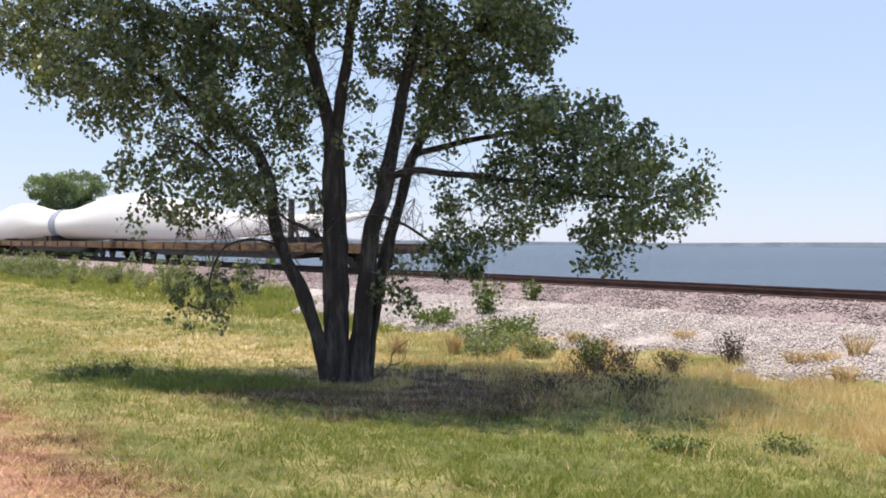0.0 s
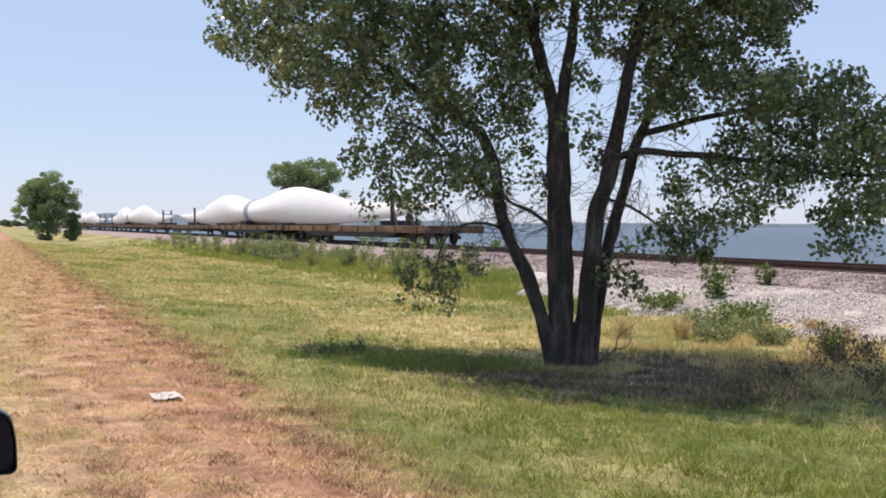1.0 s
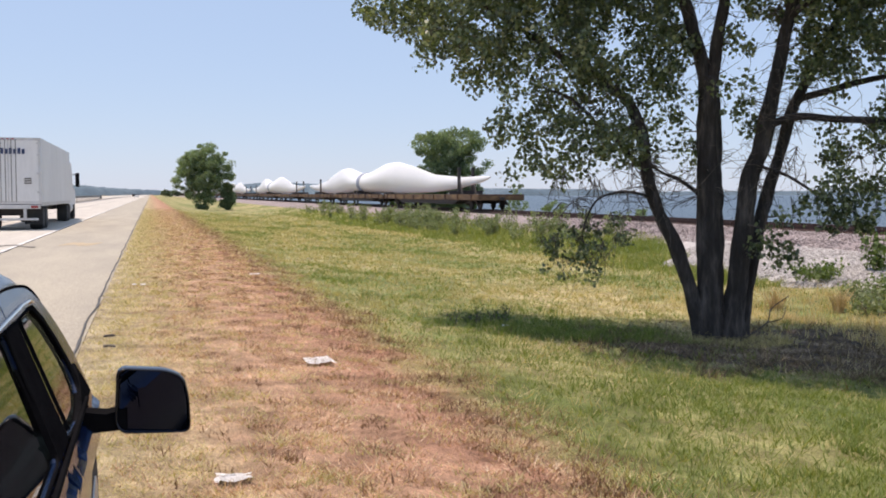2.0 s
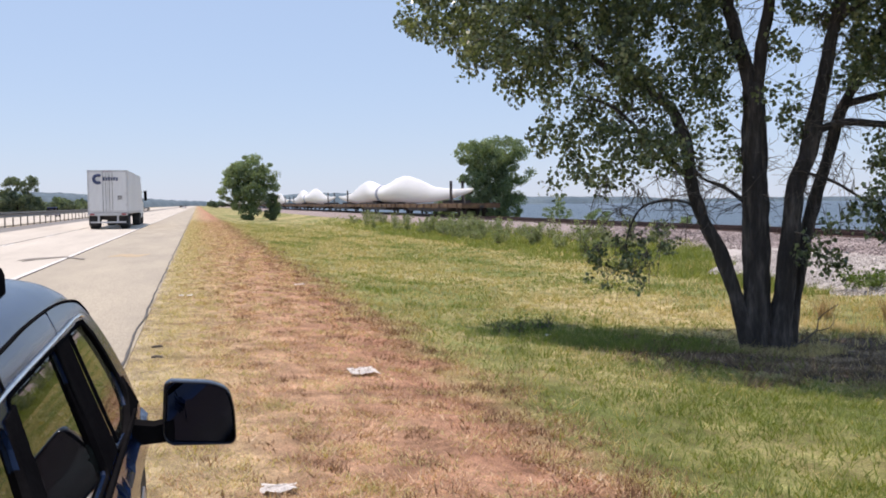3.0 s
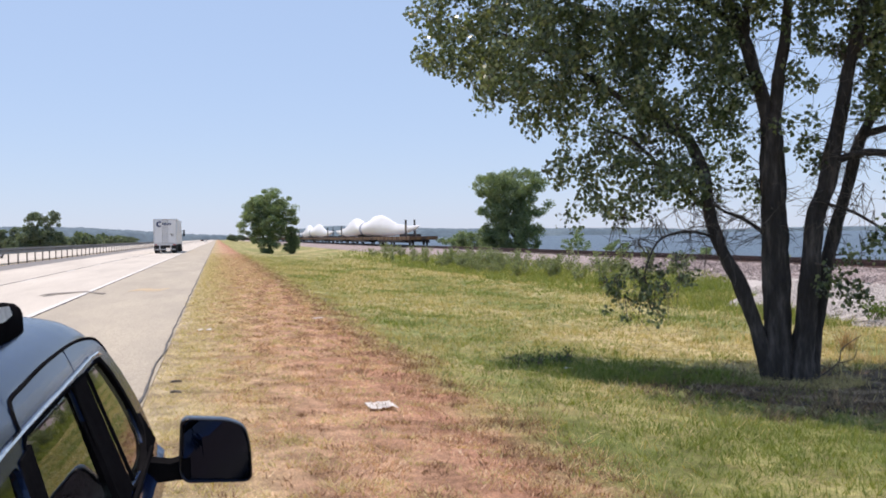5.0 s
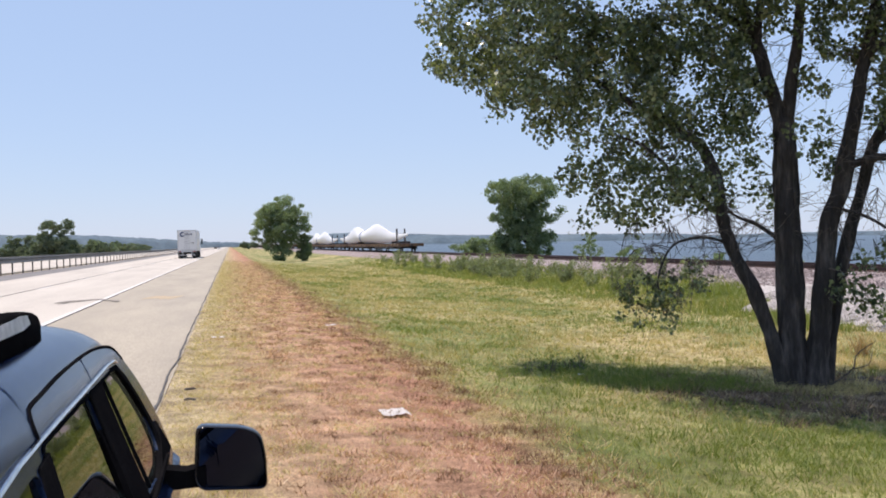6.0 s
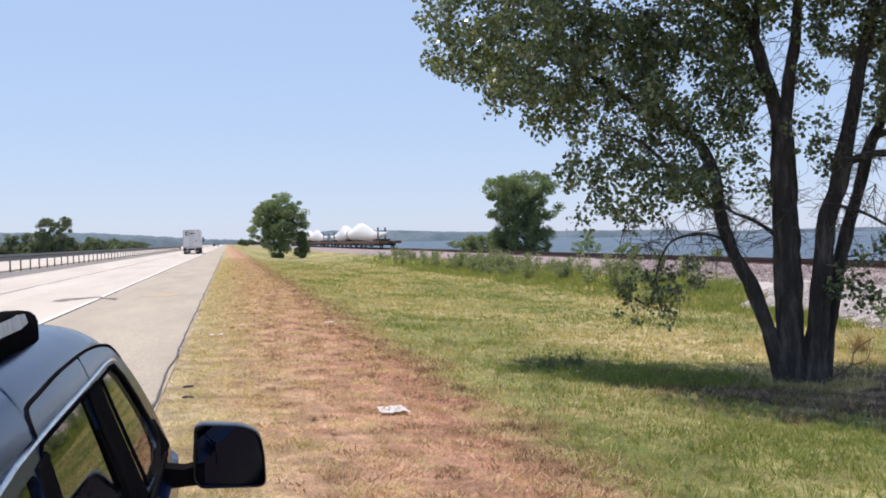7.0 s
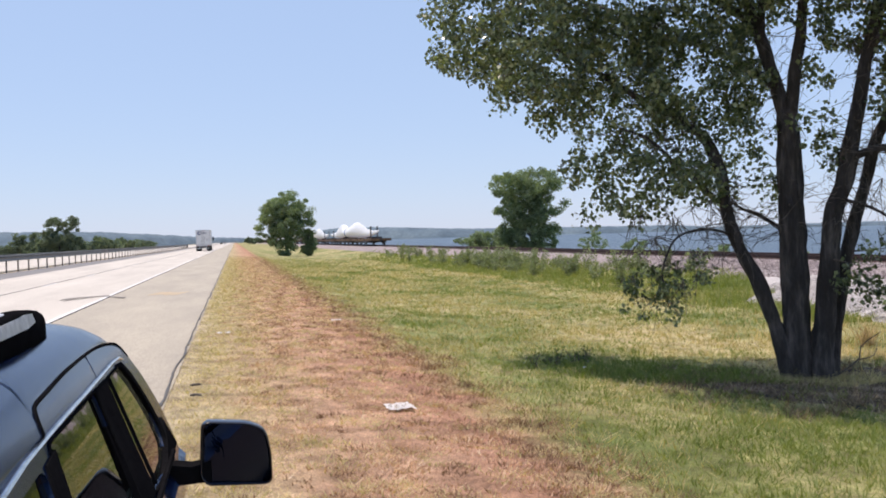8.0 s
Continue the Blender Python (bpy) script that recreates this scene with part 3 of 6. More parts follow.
def leaves(name, centres, per, spread, size, material, parent, seed, squash=0.75):
    """Many small leaves around the clump centres, each one folded kite."""
    r = np.random.default_rng(seed)
    C = np.repeat(centres, per, axis=0)
    n = len(C)
    off = r.normal(0, 1, (n, 3))
    off /= np.linalg.norm(off, axis=1)[:, None] + 1e-6
    off *= (r.uniform(0.05, 1, n) ** 0.55)[:, None] * spread * np.array([1, 1, squash])
    sp = np.repeat(r.uniform(0.65, 1.25, len(centres)), per)[:, None]
    P = C + off * sp
    a = r.normal(0, 1, (n, 3)) + np.array([0, 0, -0.7])
    a /= np.linalg.norm(a, axis=1)[:, None]
    b = np.cross(a, r.normal(0, 1, (n, 3)))
    b /= np.linalg.norm(b, axis=1)[:, None] + 1e-6
    c = np.cross(a, b)
    s = (size * r.uniform(0.65, 1.3, n))[:, None]
    V = np.stack([P - a * s * 0.5, P + b * s * 0.46 - a * s * 0.12 + c * s * 0.12, P + a * s * 0.55, P - b * s * 0.46 - a * s * 0.12 + c * s * 0.12], 1).reshape(-1, 3)
    F = np.arange(n * 4).reshape(-1, 4)
    return tagged(mesh_np(name, V, F, material, parent), kind="stuff")


def twigs(name, lines, material, parent, segs=4):
    """Thin tapering twigs, many in one mesh."""
    V, F = [], []
    for pts, r0, r1 in lines:
        rings = tube_rings(pts, np.linspace(r0, r1, len(pts)), segs)
        o = len(V)
        for ring in rings:
            V.extend(ring)
        for i in range(len(rings) - 1):
            for k in range(segs):
                j = (k + 1) % segs
                F.append((o + i * segs + k, o + i * segs + j, o + (i + 1) * segs + j, o + (i + 1) * segs + k))
    return tagged(mesh_np(name, [tuple(v) for v in V], F, material, parent, smooth=True), kind="stuff")


def join_clumps(skeleton, radii, centres, r):
    """Leads a curved twig from the nearest wood to every clump, near ones first."""
    n0 = len(skeleton)
    A = np.zeros((n0 + 10 * len(centres), 3))
    rad = np.zeros(len(A))
    A[:n0], rad[:n0] = np.array(skeleton), radii
    order = np.argsort(np.min(np.linalg.norm(centres[:, None] - A[None, :n0], axis=2), axis=1))
    lines = []
    for i in order:
        c = centres[i]
        d = np.linalg.norm(A[:n0] - c, axis=1) + 0.35 * np.maximum(A[:n0, 2] - c[2], 0)
        j = int(np.argmin(d))
        p = A[j].copy()
        L = np.linalg.norm(p - c)
        r0 = min(rad[j] * 0.7, 0.008 + 0.013 * L)
        mid = (p + c) / 2 + r.normal(0, 0.10, 3) * L + np.array([0, 0, 0.10 * L])
        line = smooth_line([p, p * 0.6 + mid * 0.4 + r.normal(0, 0.04, 3) * L, mid, c], max(4, min(9, int(L * 5))))
        lines.append((line, r0, max(0.004, r0 * 0.3)))
        for k, q in enumerate(line[1:]):
            A[n0], rad[n0] = q, r0 * (1 - 0.7 * (k + 1) / len(line))
            n0 += 1
    return lines


def bark_tube(line, radii, segs):
    """A trunk whose bark stands in upright ridges with furrows between them."""
    rings = tube_rings(line, radii, segs, 0.16)
    out = []
    for c, ring in zip(line, rings):
        row = []
        for k, p in enumerate(ring):
            a = 2 * math.pi * k / segs
            ridge = abs(noise.noise(Vector((math.cos(a) * 3.2, math.sin(a) * 3.2, c.z * 1.1)))) + 0.6 * abs(noise.noise(Vector((math.cos(a) * 7, math.sin(a) * 7, c.z * 2.6 + 9))))
            row.append(c + (p - c) * (0.82 + 0.32 * ridge))
        out.append(row)
    return loft(out)


def big_tree():
    """The cottonwood by the ditch: local x to its side, y away, z up."""
    r = np.random.default_rng(41)
    m = pose(8.05, 13.05, -0.62, 0, 0, -37.4)
    t = thing("cottonwood_tree", "large multi-stemmed cottonwood with dark furrowed trunks and glossy leaves", "tree", m)
    skel, rad = [], []

    def stem(name, r0, r1, segs, pts, power=0.8):
        line = smooth_line(pts, len(pts) * (9 if name == "trunk" else 5))
        line = [p + Vector((0.025 * noise.noise(p * 1.7), 0.025 * noise.noise(p * 1.7 + Vector((9, 0, 0))), 0)) for p in line]
        rr = [r1 + (r0 - r1) * (1 - i / (len(line) - 1)) ** power for i in range(len(line))]
        if name == "trunk":
            rr = [q * (1 + 0.3 * max(0, 0.4 - p.z) ** 1.4) for q, p in zip(rr, line)]
        part(name, bark_tube(line, rr, segs), BARK, t, smooth=True)
        for p, q in zip(line, rr):
            if p.z > 1.7:
                skel.append(tuple(p))
                rad.append(q)

    stem("trunk", 0.225, 0.150, 28, [(-0.06, 0, -0.25), (-0.07, 0, 0.7), (-0.11, 0, 1.57), (-0.13, 0, 2.43), (-0.15, 0.03, 3.13), (-0.15, 0.05, 3.92)])
    stem("trunk", 0.178, 0.045, 24, [(0.17, 0.0, -0.25), (0.23, 0.03, 0.25), (0.28, 0.05, 0.7), (0.33, 0.04, 1.22), (0.39, 0, 1.83), (0.46, -0.02, 2.44), (0.60, -0.03, 2.87), (0.71, -0.05, 3.39), (0.80, -0.08, 3.81), (0.87, -0.1, 4.24), (0.96, -0.1, 4.67), (1.04, -0.1, 5.1), (1.12, -0.1, 5.53), (1.17, 0, 5.9), (1.33, 0.1, 6.96), (1.54, 0.2, 8.39)], 1.0)
    stem("trunk", 0.125, 0.03, 18, [(0.30, 0.20, -0.15), (0.38, 0.28, 0.4), (0.45, 0.32, 1.03), (0.57, 0.35, 1.74), (0.70, 0.4, 2.27), (0.83, 0.45, 2.72), (0.95, 0.5, 3.25), (1.10, 0.55, 3.66), (1.28, 0.6, 4.03), (1.45, 0.7, 4.45), (1.68, 0.8, 4.92), (2.0, 1.0, 5.6), (2.4, 1.2, 6.39), (2.97, 1.5, 7.79)])
    stem("trunk", 0.135, 0.028, 20, [(-0.13, -0.10, -0.25), (-0.20, -0.12, 0.15), (-0.27, -0.15, 0.42), (-0.37, -0.2, 0.81), (-0.48, -0.25, 1.17), (-0.62, -0.3, 1.53), (-0.77, -0.33, 1.83), (-0.90, -0.36, 2.17), (-0.98, -0.4, 2.5), (-1.02, -0.45, 2.92), (-1.11, -0.47, 3.26), (-1.27, -0.5, 3.57), (-1.52, -0.5, 3.75), (-1.78, -0.55, 3.95), (-2.08, -0.6, 4.13), (-2.42, -0.6, 4.36), (-2.75, -0.6, 4.6), (-3.33, -0.6, 4.97), (-4.17, -0.6, 5.38)])
    stem("limb", 0.125, 0.03, 14, [(-0.17, 0.05, 3.72), (-0.29, 0.05, 4.21), (-0.43, 0.1, 4.69), (-0.56, 0.15, 5.14), (-0.71, 0.2, 5.54), (-0.89, 0.3, 5.96), (-1.19, 0.4, 6.77), (-1.58, 0.5, 7.96)])
    stem("limb", 0.07, 0.025, 10, [(-0.52, 0.13, 4.98), (-0.49, 0, 5.45), (-0.43, -0.1, 5.86), (-0.35, -0.3, 6.66), (-0.39, -0.4, 7.89)])
    stem("limb", 0.115, 0.03, 14, [(-0.13, 0.05, 3.72), (-0.06, 0, 4.25), (0, -0.05, 4.67), (0.08, -0.1, 5.18), (0.15, -0.2, 5.84), (0.28, -0.3, 6.83), (0.36, -0.3, 8.18)])
    stem("limb", 0.062, 0.016, 9, [(0.70, -0.05, 3.17), (1.11, -0.2, 3.27), (1.58, -0.3, 3.22), (2.08, -0.4, 3.18), (2.54, -0.5, 3.11), (3.03, -0.6, 3.07), (3.56, -0.7, 2.9), (4.21, -0.75, 2.86), (4.94, -0.8, 2.78)])
    stem("limb", 0.048, 0.014, 9, [(-1.0, -0.4, 2.55), (-1.15, -0.55, 2.68), (-1.34, -0.7, 2.92), (-1.57, -0.85, 3.1), (-1.74, -1.0, 3.33), (-2.0, -1.1, 3.56), (-2.33, -1.2, 3.71)])
    stem("limb", 0.034, 0.014, 8, [(-0.24, 0, 2.15), (-0.52, -0.08, 2.37), (-0.77, -0.18, 2.49), (-0.96, -0.3, 2.63)])
    stem("limb", 0.026, 0.008, 7, [(-0.88, -0.36, 2.12), (-1.18, -0.7, 2.21), (-1.49, -1.0, 2.15), (-1.64, -1.2, 1.96), (-1.71, -1.35, 1.61), (-1.63, -1.4, 1.14)])
    stem("limb", 0.06, 0.018, 8, [(-0.3, 0.08, 4.3), (-1.2, 0.8, 5.0), (-2.4, 1.4, 5.7), (-3.8, 1.8, 6.3)])
    stem("limb", 0.08, 0.02, 8, [(-0.56, 0.15, 5.2), (-1.6, -0.9, 5.9), (-2.9, -1.8, 6.4), (-4.4, -2.3, 6.6)])
    stem("limb", 0.07, 0.02, 8, [(0.95, -0.1, 4.7), (1.6, -0.5, 5.1), (2.5, -0.9, 5.6), (3.2, -1.3, 6.4)])
    stem("limb", 0.06, 0.018, 8, [(1.1, 0.55, 3.6), (2.2, 0.9, 3.9), (3.3, 0.6, 4.0), (4.2, 0.2, 3.7)])
    stem("limb", 0.05, 0.016, 8, [(1.68, 0.8, 4.9), (2.5, 1.6, 5.2), (3.3, 2.2, 5.6)])
    stem("limb", 0.06, 0.02, 8, [(0.12, -0.15, 5.5), (0.5, -1.3, 6.2), (0.9, -2.6, 6.9)])
    stem("limb", 0.03, 0.008, 7, [(0.52, -0.02, 2.6), (0.95, -0.2, 2.45), (1.35, -0.3, 2.2), (1.75, -0.4, 1.95)])
    # leaf masses of the crown: side, depth, height, half width, half height, fullness
    left = [(-4.66, -0.6, 5.21, 0.95, 0.78, 1.2), (-3.84, -0.8, 4.6, 0.95, 0.61, 1.1), (-4.58, -0.4, 6.26, 1.39, 1.04, 1.0), (-2.99, -0.9, 5.16, 1.13, 0.95, 1.3), (-3.15, -0.9, 4.18, 0.78, 0.52, 0.8), (-2.23, -0.7, 4.8, 0.95, 0.87, 1.1), (-2.41, -0.9, 3.78, 0.78, 0.61, 0.9),
            (-2.65, -1.2, 3.11, 0.61, 0.35, 0.7), (-2.11, -1.1, 2.88, 0.61, 0.52, 0.75), (-1.57, -1.0, 2.97, 0.52, 0.61, 0.8), (-2.4, -1.2, 2.55, 0.48, 0.26, 0.5), (-1.34, -0.6, 4.07, 0.78, 0.78, 1.0), (-1.53, -0.5, 5.25, 0.95, 0.78, 1.1), (-0.89, -0.3, 4.88, 0.52, 0.78, 1.3)]
    middle = [(-0.6, 0.0, 5.63, 0.69, 0.52, 1.0), (-1.15, -0.2, 3.02, 0.52, 0.52, 0.85), (-0.79, 0.2, 3.66, 0.42, 0.52, 1.0), (-0.45, 0.3, 2.97, 0.39, 0.52, 0.45), (0.37, -0.2, 5.33, 0.52, 0.52, 0.9), (0.6, 0.3, 4.91, 0.43, 0.45, 0.8), (0.31, -0.4, 3.69, 0.3, 0.35, 0.5), (0.43, 0.3, 3.32, 0.3, 0.3, 0.25),
              (1.3, 0.3, 5.15, 0.69, 0.69, 1.25), (0.75, -0.4, 1.5, 0.24, 0.42, 0.5), (1.0, -0.4, 1.3, 0.12, 0.15, 0.5), (1.15, 0.2, 1.83, 0.3, 0.3, 0.25), (1.58, -0.3, 2.1, 0.39, 0.43, 1.1), (1.92, -0.4, 1.8, 0.38, 0.26, 0.9), (2.2, -0.3, 2.28, 0.4, 0.4, 0.85)]
    right = [(2.07, -0.3, 5.32, 0.95, 0.78, 1.2), (2.73, -0.5, 5.45, 0.87, 0.69, 1.3), (2.95, -0.4, 4.95, 0.48, 0.43, 1.2), (2.1, 0.3, 4.48, 0.87, 0.61, 1.2), (1.48, 0.4, 4.05, 0.61, 0.52, 1.2), (2.66, -0.4, 3.88, 0.78, 0.61, 1.1), (3.23, -0.6, 4.02, 0.69, 0.50, 1.3), (3.8, -0.7, 3.78, 0.61, 0.50, 1.2)]
    right += [(0.9, -0.3, 5.7, 0.6, 0.5, 1.2), (1.65, -0.2, 4.75, 0.5, 0.5, 1.1), (1.2, 0.4, 4.4, 0.4, 0.4, 0.8), (-0.2, -0.6, 5.65, 0.5, 0.4, 0.9), (-0.72, 0.0, 4.3, 0.45, 0.5, 1.0), (0.35, 0.1, 4.35, 0.35, 0.4, 0.5)]
    spray = [(3.64, -0.7, 3.27, 0.87, 0.61, 1.1), (4.3, -0.8, 3.45, 0.62, 0.45, 1.2), (4.44, -0.8, 2.94, 0.78, 0.52, 0.9), (5.03, -0.9, 3.07, 0.48, 0.33, 1.0), (5.32, -0.9, 2.66, 0.32, 0.10, 0.8), (3.97, -0.7, 2.29, 0.69, 0.45, 1.2), (4.63, -0.7, 2.5, 0.5, 0.33, 0.8), (3.01, -0.4, 3.04, 0.69, 0.52, 1.05), (2.44, 0.0, 3.23, 0.61, 0.52, 0.95), (2.77, -0.3, 2.49, 0.61, 0.3, 0.95), (1.84, 0.2, 2.89, 0.61, 0.52, 0.5), (3.83, -0.6, 1.9, 0.35, 0.17, 0.9)]
    low = []
    for x, y, z, rx, rz, full in left + middle + right + spray:
        k = max(3, int(21 * full * math.pi * rx * rz + 0.5))
        d = r.normal(0, 1, (k, 3))
        d /= np.linalg.norm(d, axis=1)[:, None]
        d *= (r.uniform(0, 1, k) ** 0.42)[:, None]
        low.append(np.stack([x + d[:, 0] * rx * 0.86, y - 0.15 + d[:, 1] * (0.6 + 1.0 * min(rx, 1.0)), z + d[:, 2] * rz * 0.86], -1))
    low = np.concatenate(low)
    # the upper crown
    n = 400
    d = r.normal(0, 1, (n, 3))
    d /= np.linalg.norm(d, axis=1)[:, None]
    d *= (r.uniform(0.1, 1, n) ** 0.45)[:, None]
    high = d * np.array([4.8, 3.3, 2.0]) + np.array([-0.4, -0.7, 8.1])
    hang = np.stack([r.uniform(-2.2, -1.15, 14), r.normal(-1.4, 0.12, 14), r.uniform(1.3, 1.95, 14)], -1)
    hang[:, 2] -= 0.25 * (hang[:, 0] < -1.75)
    hang = np.concatenate([hang, np.array([(-1.6, -1.4, 1.1), (-1.55, -1.4, 1.2), (-2.25, -1.4, 1.45), (-1.75, -1.4, 1.28)])])
    bare = np.stack([r.uniform(-2.3, -1.0, 26), r.uniform(-1.2, -0.2, 26), r.uniform(1.75, 2.6, 26)], -1)
    bare2 = np.stack([r.uniform(0.9, 2.6, 22), r.uniform(-0.6, 0.4, 22), r.uniform(2.0, 2.9, 22)], -1)
    twigs("twig_tangle", join_clumps(skel, rad, np.concatenate([low, high, hang, bare, bare2]), r), TWIG, t, 4)
    fine = []
    for c in np.concatenate([hang, bare, bare2]):
        for k in range(4):
            q = c + r.normal(0, 0.17, 3) + np.array([0, 0, -0.16])
            fine.append((smooth_line([c + np.array([0, 0, 0.10]), (c + q) / 2 + r.normal(0, 0.025, 3), q], 4), 0.006, 0.0022))
    for k in range(900):
        c = np.array(skel[r.integers(len(skel))])
        if 1.9 < c[2] < 5.2:
            d = r.normal(0, 1, 3) * np.array([1, 0.7, 0.6])
            L = r.uniform(0.18, 0.55)
            q = c + d / np.linalg.norm(d) * L
            fine.append((smooth_line([c, c * 0.6 + q * 0.4 + r.normal(0, 0.03, 3), c * 0.2 + q * 0.8 + r.normal(0, 0.03, 3), q + np.array([0, 0, -0.06])], 5), 0.008, 0.003))
            e = q + r.normal(0, 0.2, 3)
            fine.append((smooth_line([(c + q) / 2, (q + e) / 2 + r.normal(0, 0.04, 3), e], 4), 0.005, 0.002))
    twigs("bare_twig_tangle", fine, TWIG, t, 3)
    leaves("crown", low, 50, 0.24, 0.066, LEAF, t, 5, 0.9)
    leaves("upper_crown", high, 84, 0.6, 0.13, LEAF, t, 6)
    leaves("hanging_clump", np.concatenate([hang, hang + r.normal(0, 0.10, hang.shape)]), 26, 0.17, 0.052, LEAF, t, 8)
    # a dead twig at the foot
    twigs("dead_twig", [(smooth_line([(0.45, -0.3, 0.1), (0.75, -0.4, 0.35), (0.8, -0.4, 0.55), (1.05, -0.45, 0.75)], 8), 0.014, 0.005), (smooth_line([(0.75, -0.4, 0.35), (0.95, -0.4, 0.42), (1.0, -0.4, 0.6)], 6), 0.009, 0.003), (smooth_line([(0.5, -0.35, 0.3), (0.68, -0.4, 0.25), (0.72, -0.4, 0.12)], 5), 0.007, 0.003)], TWIG, t)


big_tree()


def round_tree(name, label, x, y, z, trunks, lobes, per, spread, size, seed, n=150, material=None, group=""):
    """A smaller tree: trunks are lines, lobes are (x, y, z, rx, rz) of its crown."""
    r = np.random.default_rng(seed)
    t = thing(name, label, "tree" if "tree" in name else "bush", pose(x, y, z), group)
    skel, rad = [], []
    for pts, r0, r1 in trunks:
        line = smooth_line(pts, 14)
        rr = list(np.linspace(r0, r1, len(line)))
        part("trunk", tube(line, rr, 7, 0.2), BARK, t, smooth=True)
        for p, q in zip(line[4:], rr[4:]):
            skel.append(tuple(p))
            rad.append(q)
    C = []
    for lx, ly, lz, rx, rz in lobes:
        k = max(4, int(n * rx * rx * rz / sum(a[3] ** 2 * a[4] for a in lobes)))
        d = r.normal(0, 1, (k, 3))
        d /= np.linalg.norm(d, axis=1)[:, None]
        d *= (r.uniform(0.25, 1, k) ** 0.45)[:, None]
        C.append(d * np.array([rx, rx, rz]) + np.array([lx, ly, lz]))
    C = np.concatenate(C)
    C = C[C[:, 2] > 0.15]
    twigs("twig_tangle", join_clumps(skel, rad, C, r), TWIG, t, 3)
    leaves("crown", C, per, spread, size, material or FAR_LEAF, t, seed + 1)
    return t


round_tree("roadside_tree", "full round green roadside tree standing by the ditch", 6.9, 138, -0.62,
           [([(0, 0, -0.2), (0.1, 0, 1.2), (0.0, 0.1, 3), (0.2, 0, 5.5), (0.2, 0, 8)], 0.32, 0.06), ([(0, 0, 1.5), (-1.2, 0, 3), (-2.2, 0, 4)], 0.14, 0.04)],
           [(0.4, 0, 6.9, 2.7, 2.0), (-1.0, 0.1, 6.4, 1.8, 1.6), (-1.4, 0.2, 5.4, 2.2, 1.8), (1.8, -0.3, 5.6, 2.0, 2.0), (-2.3, 0, 4.0, 1.7, 1.3), (0.2, -0.5, 4.2, 2.8, 1.6), (2.8, -0.2, 3.9, 1.4, 1.2), (-0.9, -0.9, 2.2, 1.9, 1.3), (-0.4, -1.0, 1.0, 1.8, 1.0), (1.0, -0.8, 3.0, 1.5, 1.3)], 150, 0.72, 0.17, 51, 250)
round_tree("roadside_bush", "narrow upright bush beside the round roadside tree", 9.9, 138.5, -0.62, [([(0, 0, -0.2), (0.1, 0, 1.2), (0.1, 0, 3.0)], 0.10, 0.03)], [(0, 0, 1.0, 0.85, 1.1), (0.1, 0, 2.3, 0.75, 1.2), (0.5, 0, 1.4, 0.8, 0.9)], 110, 0.5, 0.16, 57, 60)
round_tree("lakeside_tree", "tall green tree on the lake shore behind the railway", 28.4, 94.5, -1.3,
           [([(0.4, 0, 0), (0.5, 0, 2), (0.4, 0.1, 4), (0.2, 0, 7)], 0.34, 0.08), ([(0.8, 0, 0.5), (1.4, 0.1, 3), (2.2, 0, 6.5)], 0.2, 0.05), ([(0.4, 0, 2.5), (-0.9, 0, 4.4), (-1.4, 0, 7)], 0.16, 0.05)],
           [(-1.6, 0, 7.6, 1.9, 1.6), (1.2, 0.2, 7.9, 2.2, 1.4), (-2.0, 0, 5.2, 1.6, 1.1), (2.2, 0, 5.6, 1.7, 1.1), (0.3, 0.4, 5.0, 1.8, 1.6), (0.2, 0, 2.6, 1.9, 1.6), (2.0, 0.2, 2.6, 1.4, 1.5), (-0.3, 0, 6.8, 1.9, 1.5), (0.4, -0.3, 4.0, 1.5, 1.2)], 160, 0.70, 0.165, 61, 250)
round_tree("shore_bush", "low dense green bush on the lake bank", 24.6, 95, -0.6, [([(0, 0, 0), (0.1, 0, 0.8), (0.2, 0, 1.8)], 0.06, 0.02)], [(0, 0, 1.6, 1.9, 1.2), (1.6, 0.5, 1.7, 1.2, 1.3), (-1.8, 0, 1.3, 1.2, 1.0), (-3.0, 0, 1.0, 1.1, 0.8)], 110, 0.5, 0.15, 71, 85, group="shore bushes")
round_tree("shore_bush", "tall green bush beside the lakeside tree", 26.6, 95, -0.9, [([(0, 0, 0), (0.1, 0, 1.2), (0.0, 0, 2.4)], 0.08, 0.02)], [(0, 0, 3.0, 1.1, 1.3), (0.3, 0.3, 1.6, 1.5, 1.2)], 120, 0.5, 0.15, 73, 45, group="shore bushes")
for k, (bx, by, bs) in enumerate(((26.0, 70.4, 1.55), (26.0, 61.9, 1.1), (24.9, 47, 1.0), (25.2, 41, 0.7))):
    round_tree("lake_bank_bush", "small dark bush sticking up behind the track", bx, by, -0.75, [([(0, 0, 0), (0.05, 0, 0.5 * bs), (0.1, 0, bs)], 0.03, 0.01)], [(0, 0, 1.15 * bs, 0.7 * bs, 0.55 * bs), (0.5 * bs, 0, 0.9 * bs, 0.45 * bs, 0.4 * bs)], 45, 0.26, 0.12, 81 + k, 26, group="lake bank bushes")
